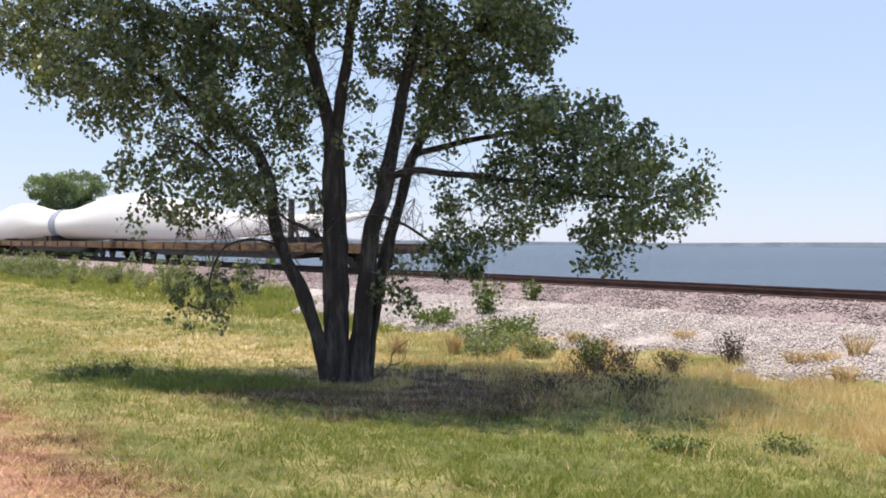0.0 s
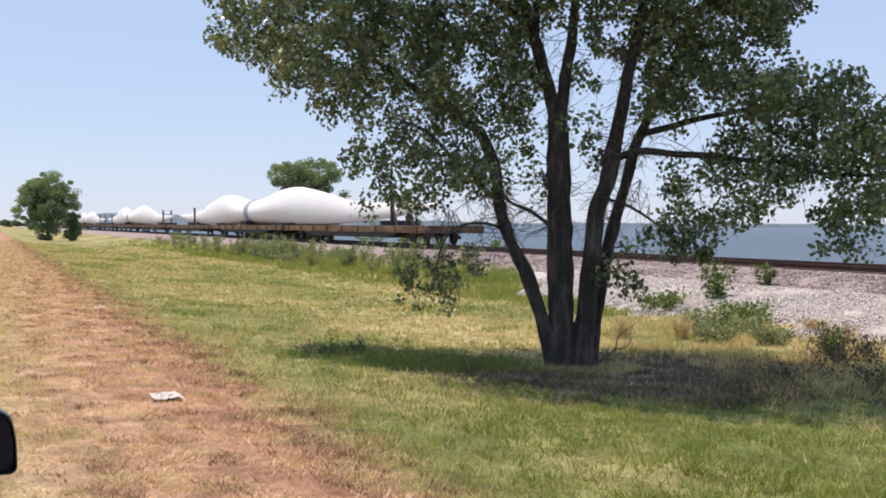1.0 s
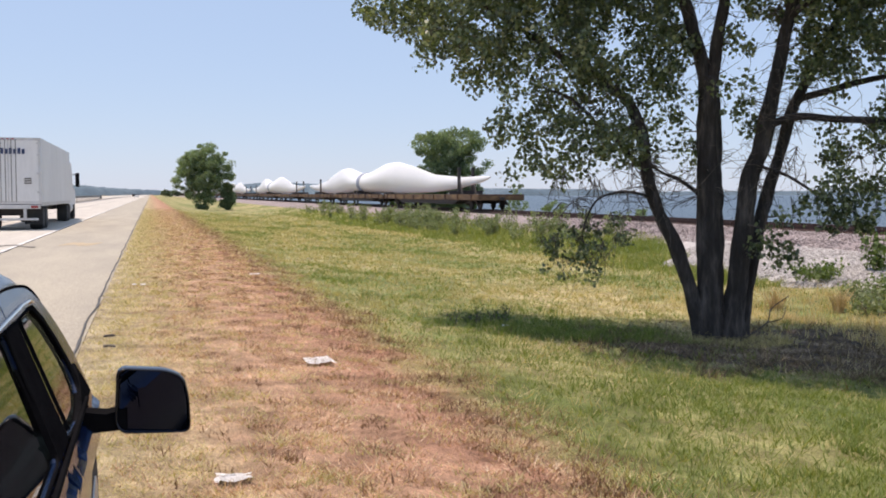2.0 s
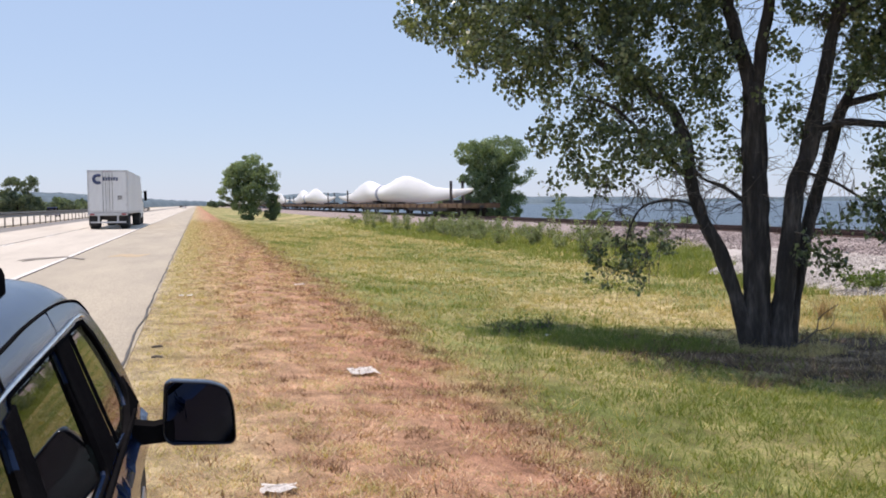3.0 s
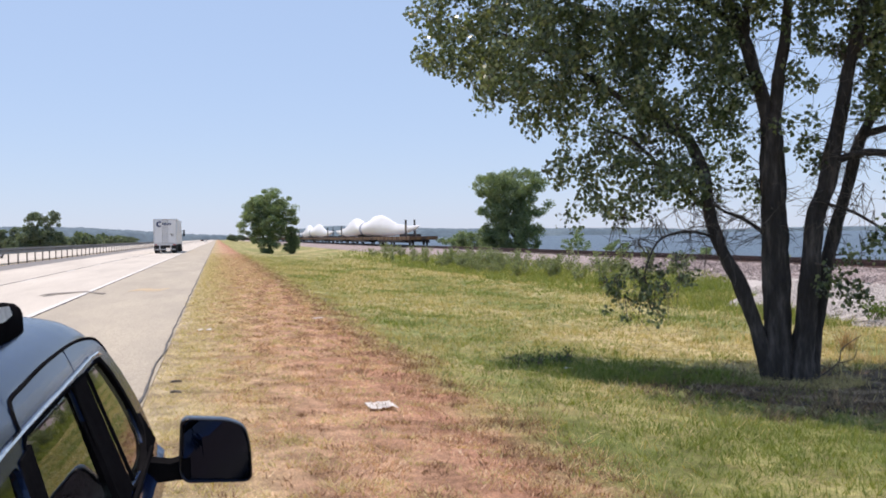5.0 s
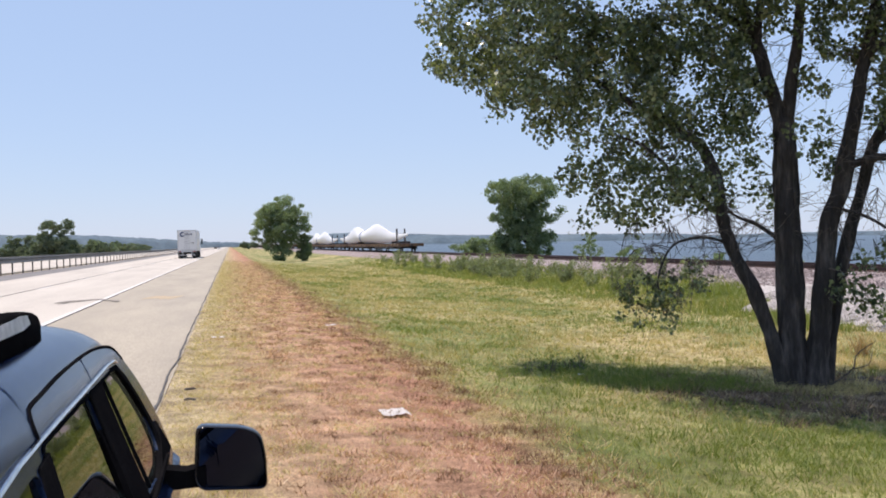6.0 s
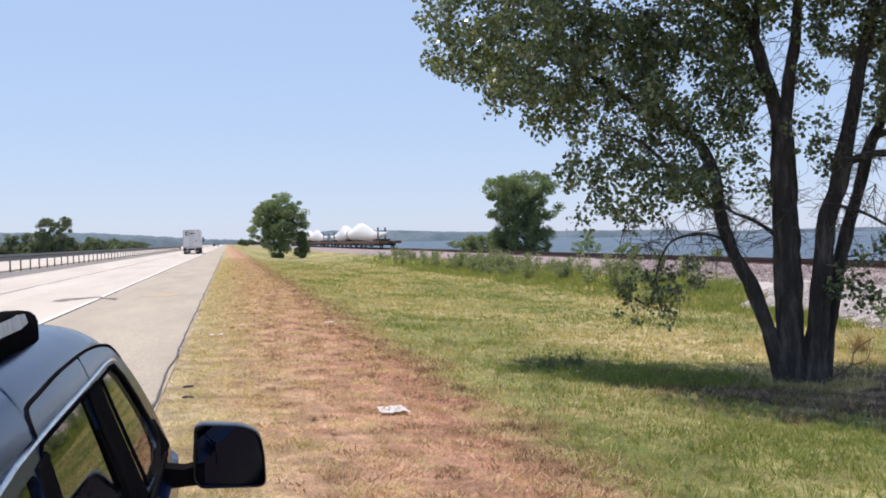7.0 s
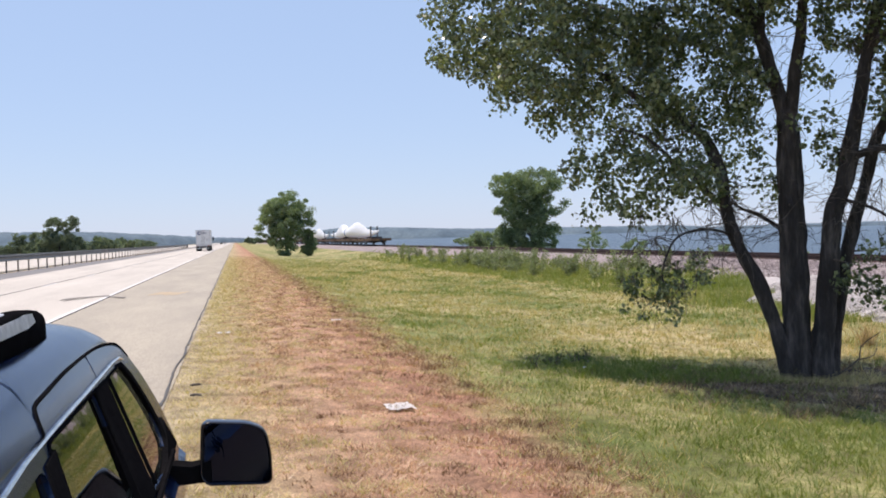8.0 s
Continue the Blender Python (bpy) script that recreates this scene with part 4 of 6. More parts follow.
# beyond the opposite carriageway
for k, (bx, by, sc, lab) in enumerate(((-40.5, 250, 1.0, "tall twin-crowned tree beyond the opposite carriageway"), (-47, 300, 0.6, "shorter tree beside the twin-crowned tree"), (-58, 300, 0.7, "bushy tree beyond the opposite carriageway"))):
    round_tree("median_tree", lab, bx, by, -1.2, [([(0, 0, -0.3), (-0.3, 0, 3 * sc), (-0.8, 0, 6 * sc)], 0.3, 0.06), ([(0.6, 0, -0.2), (1.4, 0, 3 * sc), (2.2, 0, 6.5 * sc)], 0.26, 0.06)],
               [(-1.6, 0, 7.2 * sc, 2.3 * sc, 2.7 * sc), (2.7, 0, 7.4 * sc, 2.0 * sc, 2.6 * sc), (-2.8, 0, 3.8 * sc, 2.6, 2.4 * sc), (0.6, 0, 3.6 * sc, 3.2, 2.6 * sc), (3.2, 0, 2.8 * sc, 2.6, 2.4 * sc), (-6.0, 0, 1.6, 2.6, 1.6)], 130, 0.9, 0.28, 91 + k, 200, HAZE_TINTED_LEAF, group="far trees")
for k in range(9):
    r9 = random.Random(k)
    bx, by = -44 - k * 2.2 + r9.uniform(-2, 2), 330 + k * 52
    s = r9.uniform(0.8, 1.35)
    round_tree("far_bush", "rounded green bush far along the opposite carriageway", bx, by, -1.5, [([(0, 0, 0), (0.1, 0, 1.4), (0.2, 0, 2.6)], 0.12, 0.04)], [(0, 0, 2.6 * s, 2.9 * s, 1.9 * s), (4.0 * s, 0, 2.2 * s, 2.4 * s, 1.5 * s), (-3.6 * s, 0, 2.0 * s, 2.4 * s, 1.4 * s)], 40, 1.2, 0.7, 120 + k, 60, HAZE_TINTED_LEAF, group="far bushes")
for k, (bx, by, s) in enumerate(((9, 640, 0.85), (16, 700, 0.8))):
    round_tree("far_roadside_tree", "distant green tree where the highway fades out", bx, by, -0.8, [([(0, 0, 0), (0.1, 0, 2), (0.2, 0, 4)], 0.2, 0.06)], [(0, 0, 3.6 * s, 3.4 * s, 2.0 * s), (3.4 * s, 0, 2.6 * s, 2.4 * s, 1.6 * s)], 40, 1.0, 0.8, 150 + k, 60, HAZE_TINTED_LEAF, group="distant trees")

# ---- bushes and weeds on the bank ----


def weed(name, label, x, y, z, height, width, stalks, per, size, material, seed, group="", stalk=None):
    """Upright stalks with leaves along them."""
    r = np.random.default_rng(seed)
    t = thing(name, label, "weed", pose(x, y, z), group)
    lines, C = [], []
    for k in range(stalks):
        a, d = r.uniform(0, 6.28), width * 0.5 * math.sqrt(r.uniform(0, 1))
        bx, by = math.cos(a) * d * 0.5, math.sin(a) * d * 0.5
        h = height * r.uniform(0.55, 1.0)
        top = (math.cos(a) * d + r.normal(0, 0.05), math.sin(a) * d, h)
        line = smooth_line([(bx, by, -0.05), (bx * 1.2, by * 1.2, h * 0.4), top], 5)
        lines.append((line, 0.012, 0.004))
        for p in line[2:]:
            C.append(tuple(p))
    twigs("stalk_tuft", lines, stalk or TWIG, t, 3)
    leaves("leafage", np.array(C), per, width * 0.16 + 0.05, size, material, t, seed + 1)
    return t


def gz(x, y):
    return float(ground_z(np.array([x]), np.array([y]))[0])


weed("leafy_bush", "bright green sapling bush at the gravel's edge", 15.9, 19.1, -0.27, 1.0, 0.8, 9, 12, 0.09, BUSH_LEAF, 201)
weed("leafy_bush", "small bright green bush growing in the ballast", 17.6, 19.2, 0.05, 0.6, 0.5, 6, 12, 0.08, BUSH_LEAF, 203)
weed("low_bush", "low green weed patch spilling over the gravel", 14.2, 16.1, -0.54, 0.34, 1.4, 30, 9, 0.055, BUSH_LEAF, 205)
weed("low_bush", "low green weed patch spilling over the gravel", 14.9, 16.9, -0.44, 0.30, 1.3, 26, 9, 0.055, BUSH_LEAF, 207)
for wx, wy, h, w in ((13.3, 15.5, 0.38, 1.3), (12.5, 14.8, 0.30, 1.1), (13.6, 16.6, 0.40, 1.0), (12.9, 13.9, 0.34, 0.9)):
    weed("meadow_bush", "green weeds mixed with tan grass below the gravel", wx, wy, gz(wx, wy), h, w, 24, 7, 0.06, WEED_LEAF, 801 + int(wx * 10), "weeds below the gravel")
weed("low_bush", "low green bush in the meadow grass", 14.7, 19.5, gz(14.7, 19.5), 0.4, 1.2, 18, 12, 0.07, BUSH_LEAF, 209)
for k, (wx, wy, h, w) in enumerate(((12.9, 12.5, 0.62, 0.6), (12.2, 11.8, 0.42, 0.9), (12.9, 11.7, 0.5, 0.6), (11.4, 10.0, 0.26, 1.1), (14.6, 10.8, 0.55, 0.5), (10.4, 10.6, 0.22, 1.3), (13.5, 11.2, 0.4, 0.6))):
    weed("dark_weed", "dark dried weed clump at the foot of the gravel bank", wx, wy, gz(wx, wy), h * 0.9, w * 1.1, 30, 4, 0.035, DARK_WEED, 221 + 2 * k, "dark weeds")
weed("green_weed", "green weed rising behind dark dried weeds", 12.7, 12.3, gz(12.7, 12.3), 0.55, 0.5, 14, 9, 0.05, BUSH_LEAF, 245)
weed("roadside_weed", "dusty green weed tuft in the short grass", 8.2, 6.75, gz(8.2, 6.75), 0.10, 0.7, 14, 7, 0.035, BUSH_LEAF, 247)
weed("roadside_weed", "dusty green weed tuft in the short grass", 9.2, 6.05, gz(9.2, 6.05), 0.10, 0.6, 14, 7, 0.035, BUSH_LEAF, 249)
for k in range(90):
    r4 = random.Random(400 + k)
    wy = (34 + 70 * r4.random() ** 1.2) if k % 3 else r4.gauss(62, 7)
    wx = r4.uniform(14.6, 17.6)
    h = r4.uniform(0.3, 1.1)
    weed("tall_weed", "tall dusty grey-green weed along the railway bank", wx, wy, gz(wx, wy), h, r4.uniform(0.5, 1.3), 9, 7, 0.085, WEED_LEAF, 261 + k, "weeds along the bank")

for k, (wx, wy, h) in enumerate(((15.6, 12.6, 0.22), (14.8, 9.6, 0.3), (15.6, 9.0, 0.5), (15.1, 9.3, 0.25), (14.6, 14.6, 0.3), (14.2, 8.4, 0.3), (13.9, 13.2, 0.45), (11.4, 16.4, 0.45), (12.2, 15.6, 0.5))):
    weed("dry_tuft", "tan dry grass tuft on the gravel's lower edge", wx, wy, gz(wx, wy) + 0.05, h * 0.8, 0.6, 46, 2, 0.022, TAN_BLADE, 501 + 2 * k, "dry tufts", TAN_BLADE)

for k in range(9):
    r6 = random.Random(700 + k)
    wx, wy = 4.3 + 0.14 * k + r6.uniform(-0.12, 0.12), 14.1 + 0.05 * k + r6.uniform(-0.25, 0.25)
    weed("meadow_weed", "small dark green weed at the edge of the tree's shade", wx, wy, gz(wx, wy), r6.uniform(0.10, 0.26), 0.22, 5, 3, 0.03, BUSH_LEAF, 601 + k, "weeds by the shade")

# ---- grass ----


def grass(name, label, n, area, height, width, material, seed, want, lean=0.5):
    """Single blades over an area (x0, x1, y0, y1); want(x, y) is the chance that a blade stands there."""
    r = np.random.default_rng(seed)
    x0, x1, y0, y1 = area
    per = 7
    cx, cy = r.uniform(x0, x1, n // per), y0 + (y1 - y0) * r.uniform(0, 1, n // per) ** 2.0
    x, y = np.repeat(cx, per), np.repeat(cy, per)
    n = len(x)
    wide = 0.02 + 0.10 * np.repeat(r.uniform(0, 1, n // per) ** 2, per)
    x, y = x + r.normal(0, 1, n) * wide, y + r.normal(0, 1, n) * wide
    k = r.uniform(0, 1, n) < want(x, y) * np.clip((y1 - y) / (0.75 * (y1 - y0)), 0, 1)
    x, y = x[k], y[k]
    n = len(x)
    far = 1 + np.clip((y - 10) / 14, 0, 4)
    tuft = 0.6 + 0.5 * np.clip(waves(x, y, seed, 0.7, 2) + 0.4, 0, 1.6)
    h = height * r.uniform(0.5, 1.2, n) * tuft
    w = width * r.uniform(0.7, 1.3, n) * far
    a = r.uniform(0, 6.28, n)
    d = np.stack([np.cos(a), np.sin(a), 0 * a], -1)
    ln = r.normal(0, lean, (n, 2)) * h[:, None]
    B = np.stack([x, y, ground_z(x, y) - 0.01], -1)
    T = B + np.stack([ln[:, 0], ln[:, 1], h], -1)
    V = np.stack([B - d * w[:, None], B + d * w[:, None], T], 1).reshape(-1, 3)
    return tagged(mesh_np(name, V, np.arange(n * 3).reshape(-1, 3), material), label, "grass", kind="stuff")


def dry_edge(x, y):
    return x - 2.75 - 0.45 * waves(x, y, 31, 2.5)


def gold_zone(x, y):
    mid = np.clip(1.15 * waves(x * 1.2, y * 0.7, 33, 7.5) + 0.55 * waves(x, y * 0.7, 34, 2.6) + 0.40 + np.clip((y - 12) / 12, 0, 0.4), 0, 1) * np.clip((np.hypot(x, y) - 9) / 5, 0.08, 1)
    toe_gold = np.clip((x - 8.0) / 2.5, 0, 1) * np.clip((20 - y) / 4, 0, 1)
    return np.clip(mid + toe_gold * 0.95, 0, 1)


clear_bank = lambda x, y: np.where((x > 14.2) & (toe(x, y) < 0.1), 0.0, 1.0)
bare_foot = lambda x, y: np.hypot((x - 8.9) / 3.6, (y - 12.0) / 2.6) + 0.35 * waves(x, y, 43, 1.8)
strawish = lambda x, y: np.clip(0.75 - (x + 0.1 + 0.5 * waves(x, y, 45, 1.8)) * 0.9, 0.0, 1)
grass("dry_grass", "short reddish-brown sun-dried mown grass", 400000, (-0.6, 3.6, 3.0, 120), 0.05, 0.0055, RUST_BLADE, 301, lambda x, y: np.clip(-dry_edge(x, y) * 1.4 + 0.45, 0, 1) * (1 - 0.95 * strawish(x, y)) * np.clip(0.45 + 1.3 * waves(x, y, 35, 1.0), 0.06, 1), 1.0)
grass("straw_grass", "pale straw-coloured grass along the pavement edge", 260000, (-0.84, 3.6, 3.0, 120), 0.055, 0.005, STRAW_BLADE, 303, lambda x, y: np.clip(strawish(x, y) + np.clip(2.2 * waves(x, y, 37, 0.9) + 0.05, 0, 0.95), 0, 1) * (dry_edge(x, y) < 0.3) * np.clip((x + 0.80) / 0.3, 0.08, 1), 1.0)
grass("green_grass", "uneven green meadow grass", 330000, (2.0, 17.0, 3.0, 120), 0.10, 0.006, GREEN_BLADE, 305, lambda x, y: np.clip(dry_edge(x, y) * 0.8 + 0.2, 0, 1) * (1.0 - 0.92 * gold_zone(x, y)) * clear_bank(x, y) * np.clip(bare_foot(x, y) * 3 - 2.2, 0.05, 1), 0.6)
grass("golden_grass", "dry golden seed grass between green patches", 230000, (2.0, 15.5, 3.0, 120), 0.11, 0.005, GOLD_BLADE, 307, lambda x, y: np.clip(dry_edge(x, y) * 1.2 + 0.6, 0, 1) * (0.06 + 0.94 * np.maximum(gold_zone(x, y), 0.75 * np.exp(-(dry_edge(x, y) / 0.55) ** 2))) * clear_bank(x, y) * np.clip(bare_foot(x, y) * 3 - 2.2, 0.05, 1), 0.7)
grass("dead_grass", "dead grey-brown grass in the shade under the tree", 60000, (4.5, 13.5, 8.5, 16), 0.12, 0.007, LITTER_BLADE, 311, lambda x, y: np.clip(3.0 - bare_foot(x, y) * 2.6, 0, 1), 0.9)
grass("tall_dry_grass", "tall dry grass at the foot of the gravel bank", 60000, (8.0, 14.4, 4.0, 26), 0.24, 0.006, TAN_BLADE, 309, lambda x, y: np.clip(0.15 + waves(x, y, 39, 2.0), 0, 1) * np.clip((x - 8) / 4, 0.1, 1), 0.35)

grass("bank_grass", "long green grass on the railway bank", 60000, (13.0, 17.4, 20, 125), 0.26, 0.006, GREEN_BLADE, 313, lambda x, y: clear_bank(x, y) * np.clip(0.4 + 0.9 * waves(x, y, 47, 5.0), 0.08, 1) * np.clip((110 - y) / 50, 0, 1), 0.5)
grass("shade_grass", "darker green tufts of taller grass in the meadow", 30000, (3.4, 13.0, 4, 40), 0.17, 0.006, GREEN_BLADE, 315, lambda x, y: np.clip(dry_edge(x, y), 0, 1) * np.clip(2.5 * waves(x, y, 49, 2.2) - 0.6, 0, 1), 0.4)

grass("dark_dry_tufts", "dark brown dead tufts in the dry mown strip", 90000, (0.0, 3.4, 3.5, 60), 0.06, 0.006, DARK_BLADE, 317, lambda x, y: np.clip(-dry_edge(x, y) * 1.4 + 0.45, 0, 1) * np.clip(2.6 * waves(x, y, 51, 0.8, 2) - 0.9, 0, 1), 0.6)

grass("rust_fringe", "dark rust-brown grass along the mown strip's border", 110000, (1.2, 3.9, 5.0, 120), 0.075, 0.006, DARK_BLADE, 327, lambda x, y: np.exp(-((dry_edge(x, y) + 0.25) / 0.38) ** 2) * np.clip(0.45 + 0.8 * waves(x, y, 57, 1.6), 0.05, 1), 0.6)
grass("green_bank", "rank green grass on the slope below the ballast", 90000, (12.4, 17.6, 22, 130), 0.24, 0.008, GREEN_BLADE, 329, lambda x, y: clear_bank(x, y) * np.clip((x - 13.2 - 0.7 * waves(x, y, 61, 6.0)) / 1.6, 0, 1) * np.clip(0.55 + 0.9 * waves(x, y, 59, 4.0), 0.06, 1), 0.6)
grass("lush_grass", "lush green grass in the damp low meadow", 90000, (3.3, 11.0, 4.5, 16.5), 0.085, 0.006, LUSH_BLADE, 323, lambda x, y: np.clip(dry_edge(x, y) - 0.5, 0, 1) * np.clip(0.62 + 1.1 * waves(x, y, 55, 2.6), 0.05, 1) * np.clip((9.5 - x) / 3, 0, 1) * np.clip(bare_foot(x, y) * 3 - 2.2, 0.0, 1), 0.6)
grass("shade_lush_grass", "deep green grass in the tree's shade", 26000, (4.4, 8.2, 12.0, 15.6), 0.11, 0.007, LUSH_BLADE, 325, lambda x, y: np.clip(2.6 - 2.2 * np.hypot((x - 6.1) / 1.7, (y - 13.4) / 1.3), 0, 1), 0.6)
grass("straw_collar", "pale dry grass round the tree's foot", 10000, (7.1, 9.2, 11.9, 13.4), 0.15, 0.006, STRAW_BLADE, 319, lambda x, y: np.clip(2.2 - 2.2 * np.hypot(x - 8.2, (y - 12.75) * 1.3), 0, 1), 0.7)
grass("toe_grass", "thick tan grass in front of the gravel bank", 70000, (10.0, 14.7, 5.5, 20), 0.22, 0.006, TAN_BLADE, 321, lambda x, y: np.clip(0.35 + waves(x, y, 53, 2.0), 0, 1), 0.45)


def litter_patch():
    """Bare brown ground with leaf litter round the tree's foot, darkened to deepen the shade."""
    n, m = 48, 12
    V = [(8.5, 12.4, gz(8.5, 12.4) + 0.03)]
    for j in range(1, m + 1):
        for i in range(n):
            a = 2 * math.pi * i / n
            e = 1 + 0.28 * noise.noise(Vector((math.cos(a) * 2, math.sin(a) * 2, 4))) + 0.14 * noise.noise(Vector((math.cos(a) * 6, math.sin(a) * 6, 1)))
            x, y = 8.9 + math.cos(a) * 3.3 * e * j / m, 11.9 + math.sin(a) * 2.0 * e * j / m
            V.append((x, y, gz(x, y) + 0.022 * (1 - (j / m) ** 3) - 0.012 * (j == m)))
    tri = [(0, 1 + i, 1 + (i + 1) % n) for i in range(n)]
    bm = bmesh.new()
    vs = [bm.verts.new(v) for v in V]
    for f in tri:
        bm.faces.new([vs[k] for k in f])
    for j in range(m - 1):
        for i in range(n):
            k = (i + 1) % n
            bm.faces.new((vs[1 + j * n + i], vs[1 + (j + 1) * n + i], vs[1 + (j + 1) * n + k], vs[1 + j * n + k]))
    tagged(part("leaf_litter", bm, LITTER, None, smooth=True), "brown leaf litter and bare soil, darkened for tree shade", "leaf litter", kind="structure")


litter_patch()

# ---- the freight train ----
PITCH, SET = 26.67, 80.0
JOINT0, TRAIN_V = 70.2, 14.3          # where the nearest pair of blades meets, and metres a second
END0 = JOINT0 - 40.3


def flatcar():
    t = thing("flatcar", "long weathered brown and ochre railway flatcar carrying turbine blades", "railway car", group="flatcars of the train")
    L = 26.0
    part("deck", boxed(-1.5, 1.5, 0.2, L, 0.90, 0.99, 0.015), CAR_BROWN, t)
    for s in (-1, 1):
        part("side_sill", boxed(min(s * 1.44, s * 1.53), max(s * 1.44, s * 1.53), 0.25, L - 0.05, 0.62, 0.95, 0.012), CAR_OCHRE, t, "faded ochre side sill")
        # Dark strip added below the sill to stand for the shade under the deck.
        part("underdeck_shade_strip", loft([[(s * 1.36, y, 0.63), (s * 1.42, y, 0.63), (s * 1.42, y, zb), (s * 1.36, y, zb)] for y, zb in ((4.6, 0.58), (6.2, 0.34), (19.8, 0.34), (21.4, 0.58))]), BLACK_STEEL, t, "dark strip added for the shade under the deck")
        for k in range(9):
            y = 1.5 + k * 2.9
            part("stake_pocket", boxed(min(s * 1.53, s * 1.60), max(s * 1.53, s * 1.60), y, y + 0.16, 0.66, 0.98), CAR_BROWN, t)
    secs = [[(-0.35, y, 0.9), (0.35, y, 0.9), (0.35, y, zb), (-0.35, y, zb)] for y, zb in ((0.3, 0.6), (4.5, 0.55), (8.0, 0.30), (18.2, 0.30), (21.7, 0.55), (25.9, 0.6))]
    part("centre_sill", loft(secs), BLACK_STEEL, t)
    for y in (6.0, 9.5, 13.0, 16.5, 20.0):
        part("cross_bearer", boxed(-1.42, 1.42, y - 0.12, y + 0.12, 0.50, 0.88), BLACK_STEEL, t)
    part("brake_reservoir", tube([(-0.9, 10.2, 0.55), (-0.9, 12.0, 0.55)], [0.2, 0.2], 10), BLACK_STEEL, t)
    for y in (0.22, L - 0.02):
        part("end_sill", boxed(-1.5, 1.5, y - 0.08, y + 0.08, 0.62, 0.9, 0.01), CAR_OCHRE, t)
        part("coupler", boxed(-0.14, 0.14, y - 0.33, y + 0.33, 0.62, 0.82, 0.03), BLACK_STEEL, t)
    for yc in (3.0, L - 2.8):
        bogie = part("bogie", boxed(-1.15, 1.15, yc - 0.25, yc + 0.25, 0.42, 0.62, 0.02), BLACK_STEEL, t)
        for s in (-1, 1):
            prof = [(-1.25, 0.40), (-0.5, 0.62), (0.5, 0.62), (1.25, 0.40), (1.25, 0.52), (0.5, 0.78), (-0.5, 0.78), (-1.25, 0.52)]
            part("side_frame", loft([[(s * 0.95 + dx, yc + a, b - 0.1) for a, b in prof] for dx in (-0.07, 0.07)]), BLACK_STEEL, bogie)
            for dy in (-0.88, 0.88):
                part("wheel", disc_wheel(0.42, 0.13, s * 0.755, yc + dy, 0.42), BLACK_STEEL, bogie)
    return t


def cradle(t, y, tall=1.95):
    """A black steel blade stand across the deck."""
    for s in (-1, 1):
        part("stand_post", boxed(s * 0.5 - 0.09, s * 0.5 + 0.09, y - 0.11, y + 0.11, 0.99, tall + 0.9), BLACK_STEEL, t, "black steel blade stand")
        part("stand_brace", loft([[(s * 0.5 - 0.05, a, b), (s * 0.5 + 0.05, a, b), (s * 0.5 + 0.05, a + 0.12, b), (s * 0.5 - 0.05, a + 0.12, b)] for a, b in ((y - 0.8, 1.0), (y - 0.1, tall + 0.2))]), BLACK_STEEL, t)
    part("stand_beam", boxed(-1.2, 1.2, y - 0.1, y + 0.1, 1.0, 1.25), BLACK_STEEL, t)


def blade_sections(L=38.0, n=44):
    ss = [0, 2.5, 4.5, 8, 11, 14, 19, 25, 32, 36.5, 38]
    ch = [2.0, 2.02, 2.25, 2.68, 2.80, 2.72, 2.2, 1.35, 0.75, 0.40, 0.10]
    th = [2.0, 2.0, 1.9, 1.45, 1.05, 0.8, 0.55, 0.38, 0.25, 0.15, 0.05]
    cz = [2.12, 2.13, 2.22, 2.42, 2.46, 2.42, 2.16, 1.82, 1.82, 2.0, 2.1]
    secs = []
    for i in range(n + 1):
        s = L * i / n
        c, h, z = np.interp(s, ss, ch), np.interp(s, ss, th), np.interp(s, ss, cz)
        ring = []
        for k in range(24):
            a = 2 * math.pi * k / 24
            pinch = 1 - 0.45 * min(1, s / 13) * max(0, math.sin(a)) ** 1.5
            ring.append((math.cos(a) * h / 2 * pinch, s, z + math.sin(a) * c / 2))
        secs.append(ring)
    return secs


def turbine_blade():
    t = thing("wind_turbine_blade", "white wind turbine blade lying on flatcars, root end wrapped", "turbine blade", group="turbine blades on the train")
    part("airfoil", loft(blade_sections()), BLADE_WHITE, t, smooth=True)
    ring = lambda y, r: [(math.cos(2 * math.pi * k / 28) * r, y, 2.12 + math.sin(2 * math.pi * k / 28) * r) for k in range(28)]
    part("root_band", loft([ring(0.0, 0.98), ring(0.0, 1.05), ring(0.62, 1.05), ring(0.62, 0.98)]), BAND, t, "grey-blue root wrapping band", smooth=False)
    part("root_frame", boxed(-1.25, 1.25, 0.3, 0.8, 1.0, 1.35, 0.02), BLACK_STEEL, t)
    part("saddle", boxed(-1.0, 1.0, 11.6, 12.2, 1.0, 1.16, 0.02), BLACK_STEEL, t)
    return t



def train():
    moving = []
    first = None
    plain = flatcar()
    with_stands = flatcar()
    cradle(with_stands, 7.5)
    inner = flatcar()
    cradle(inner, 12.7)
    kinds = (with_stands, plain, inner)
    for k in range(30):
        src = kinds[k % 3]
        y = END0 + (k // 3) * SET + (k % 3) * PITCH
        ob = src if k < 3 else copy_thing(src, Matrix.Identity(4))
        moving.append((ob, y, 0))
    first = turbine_blade()
    for k in range(20):
        ob = first if k == 0 else copy_thing(first, Matrix.Identity(4))
        towards = k % 2 == 0
        moving.append((ob, JOINT0 + (k // 2) * SET + (-0.02 if towards else 0.02), 180 if towards else 0))
    return moving


TRAIN = train()

# ---- vehicles on the highway ----


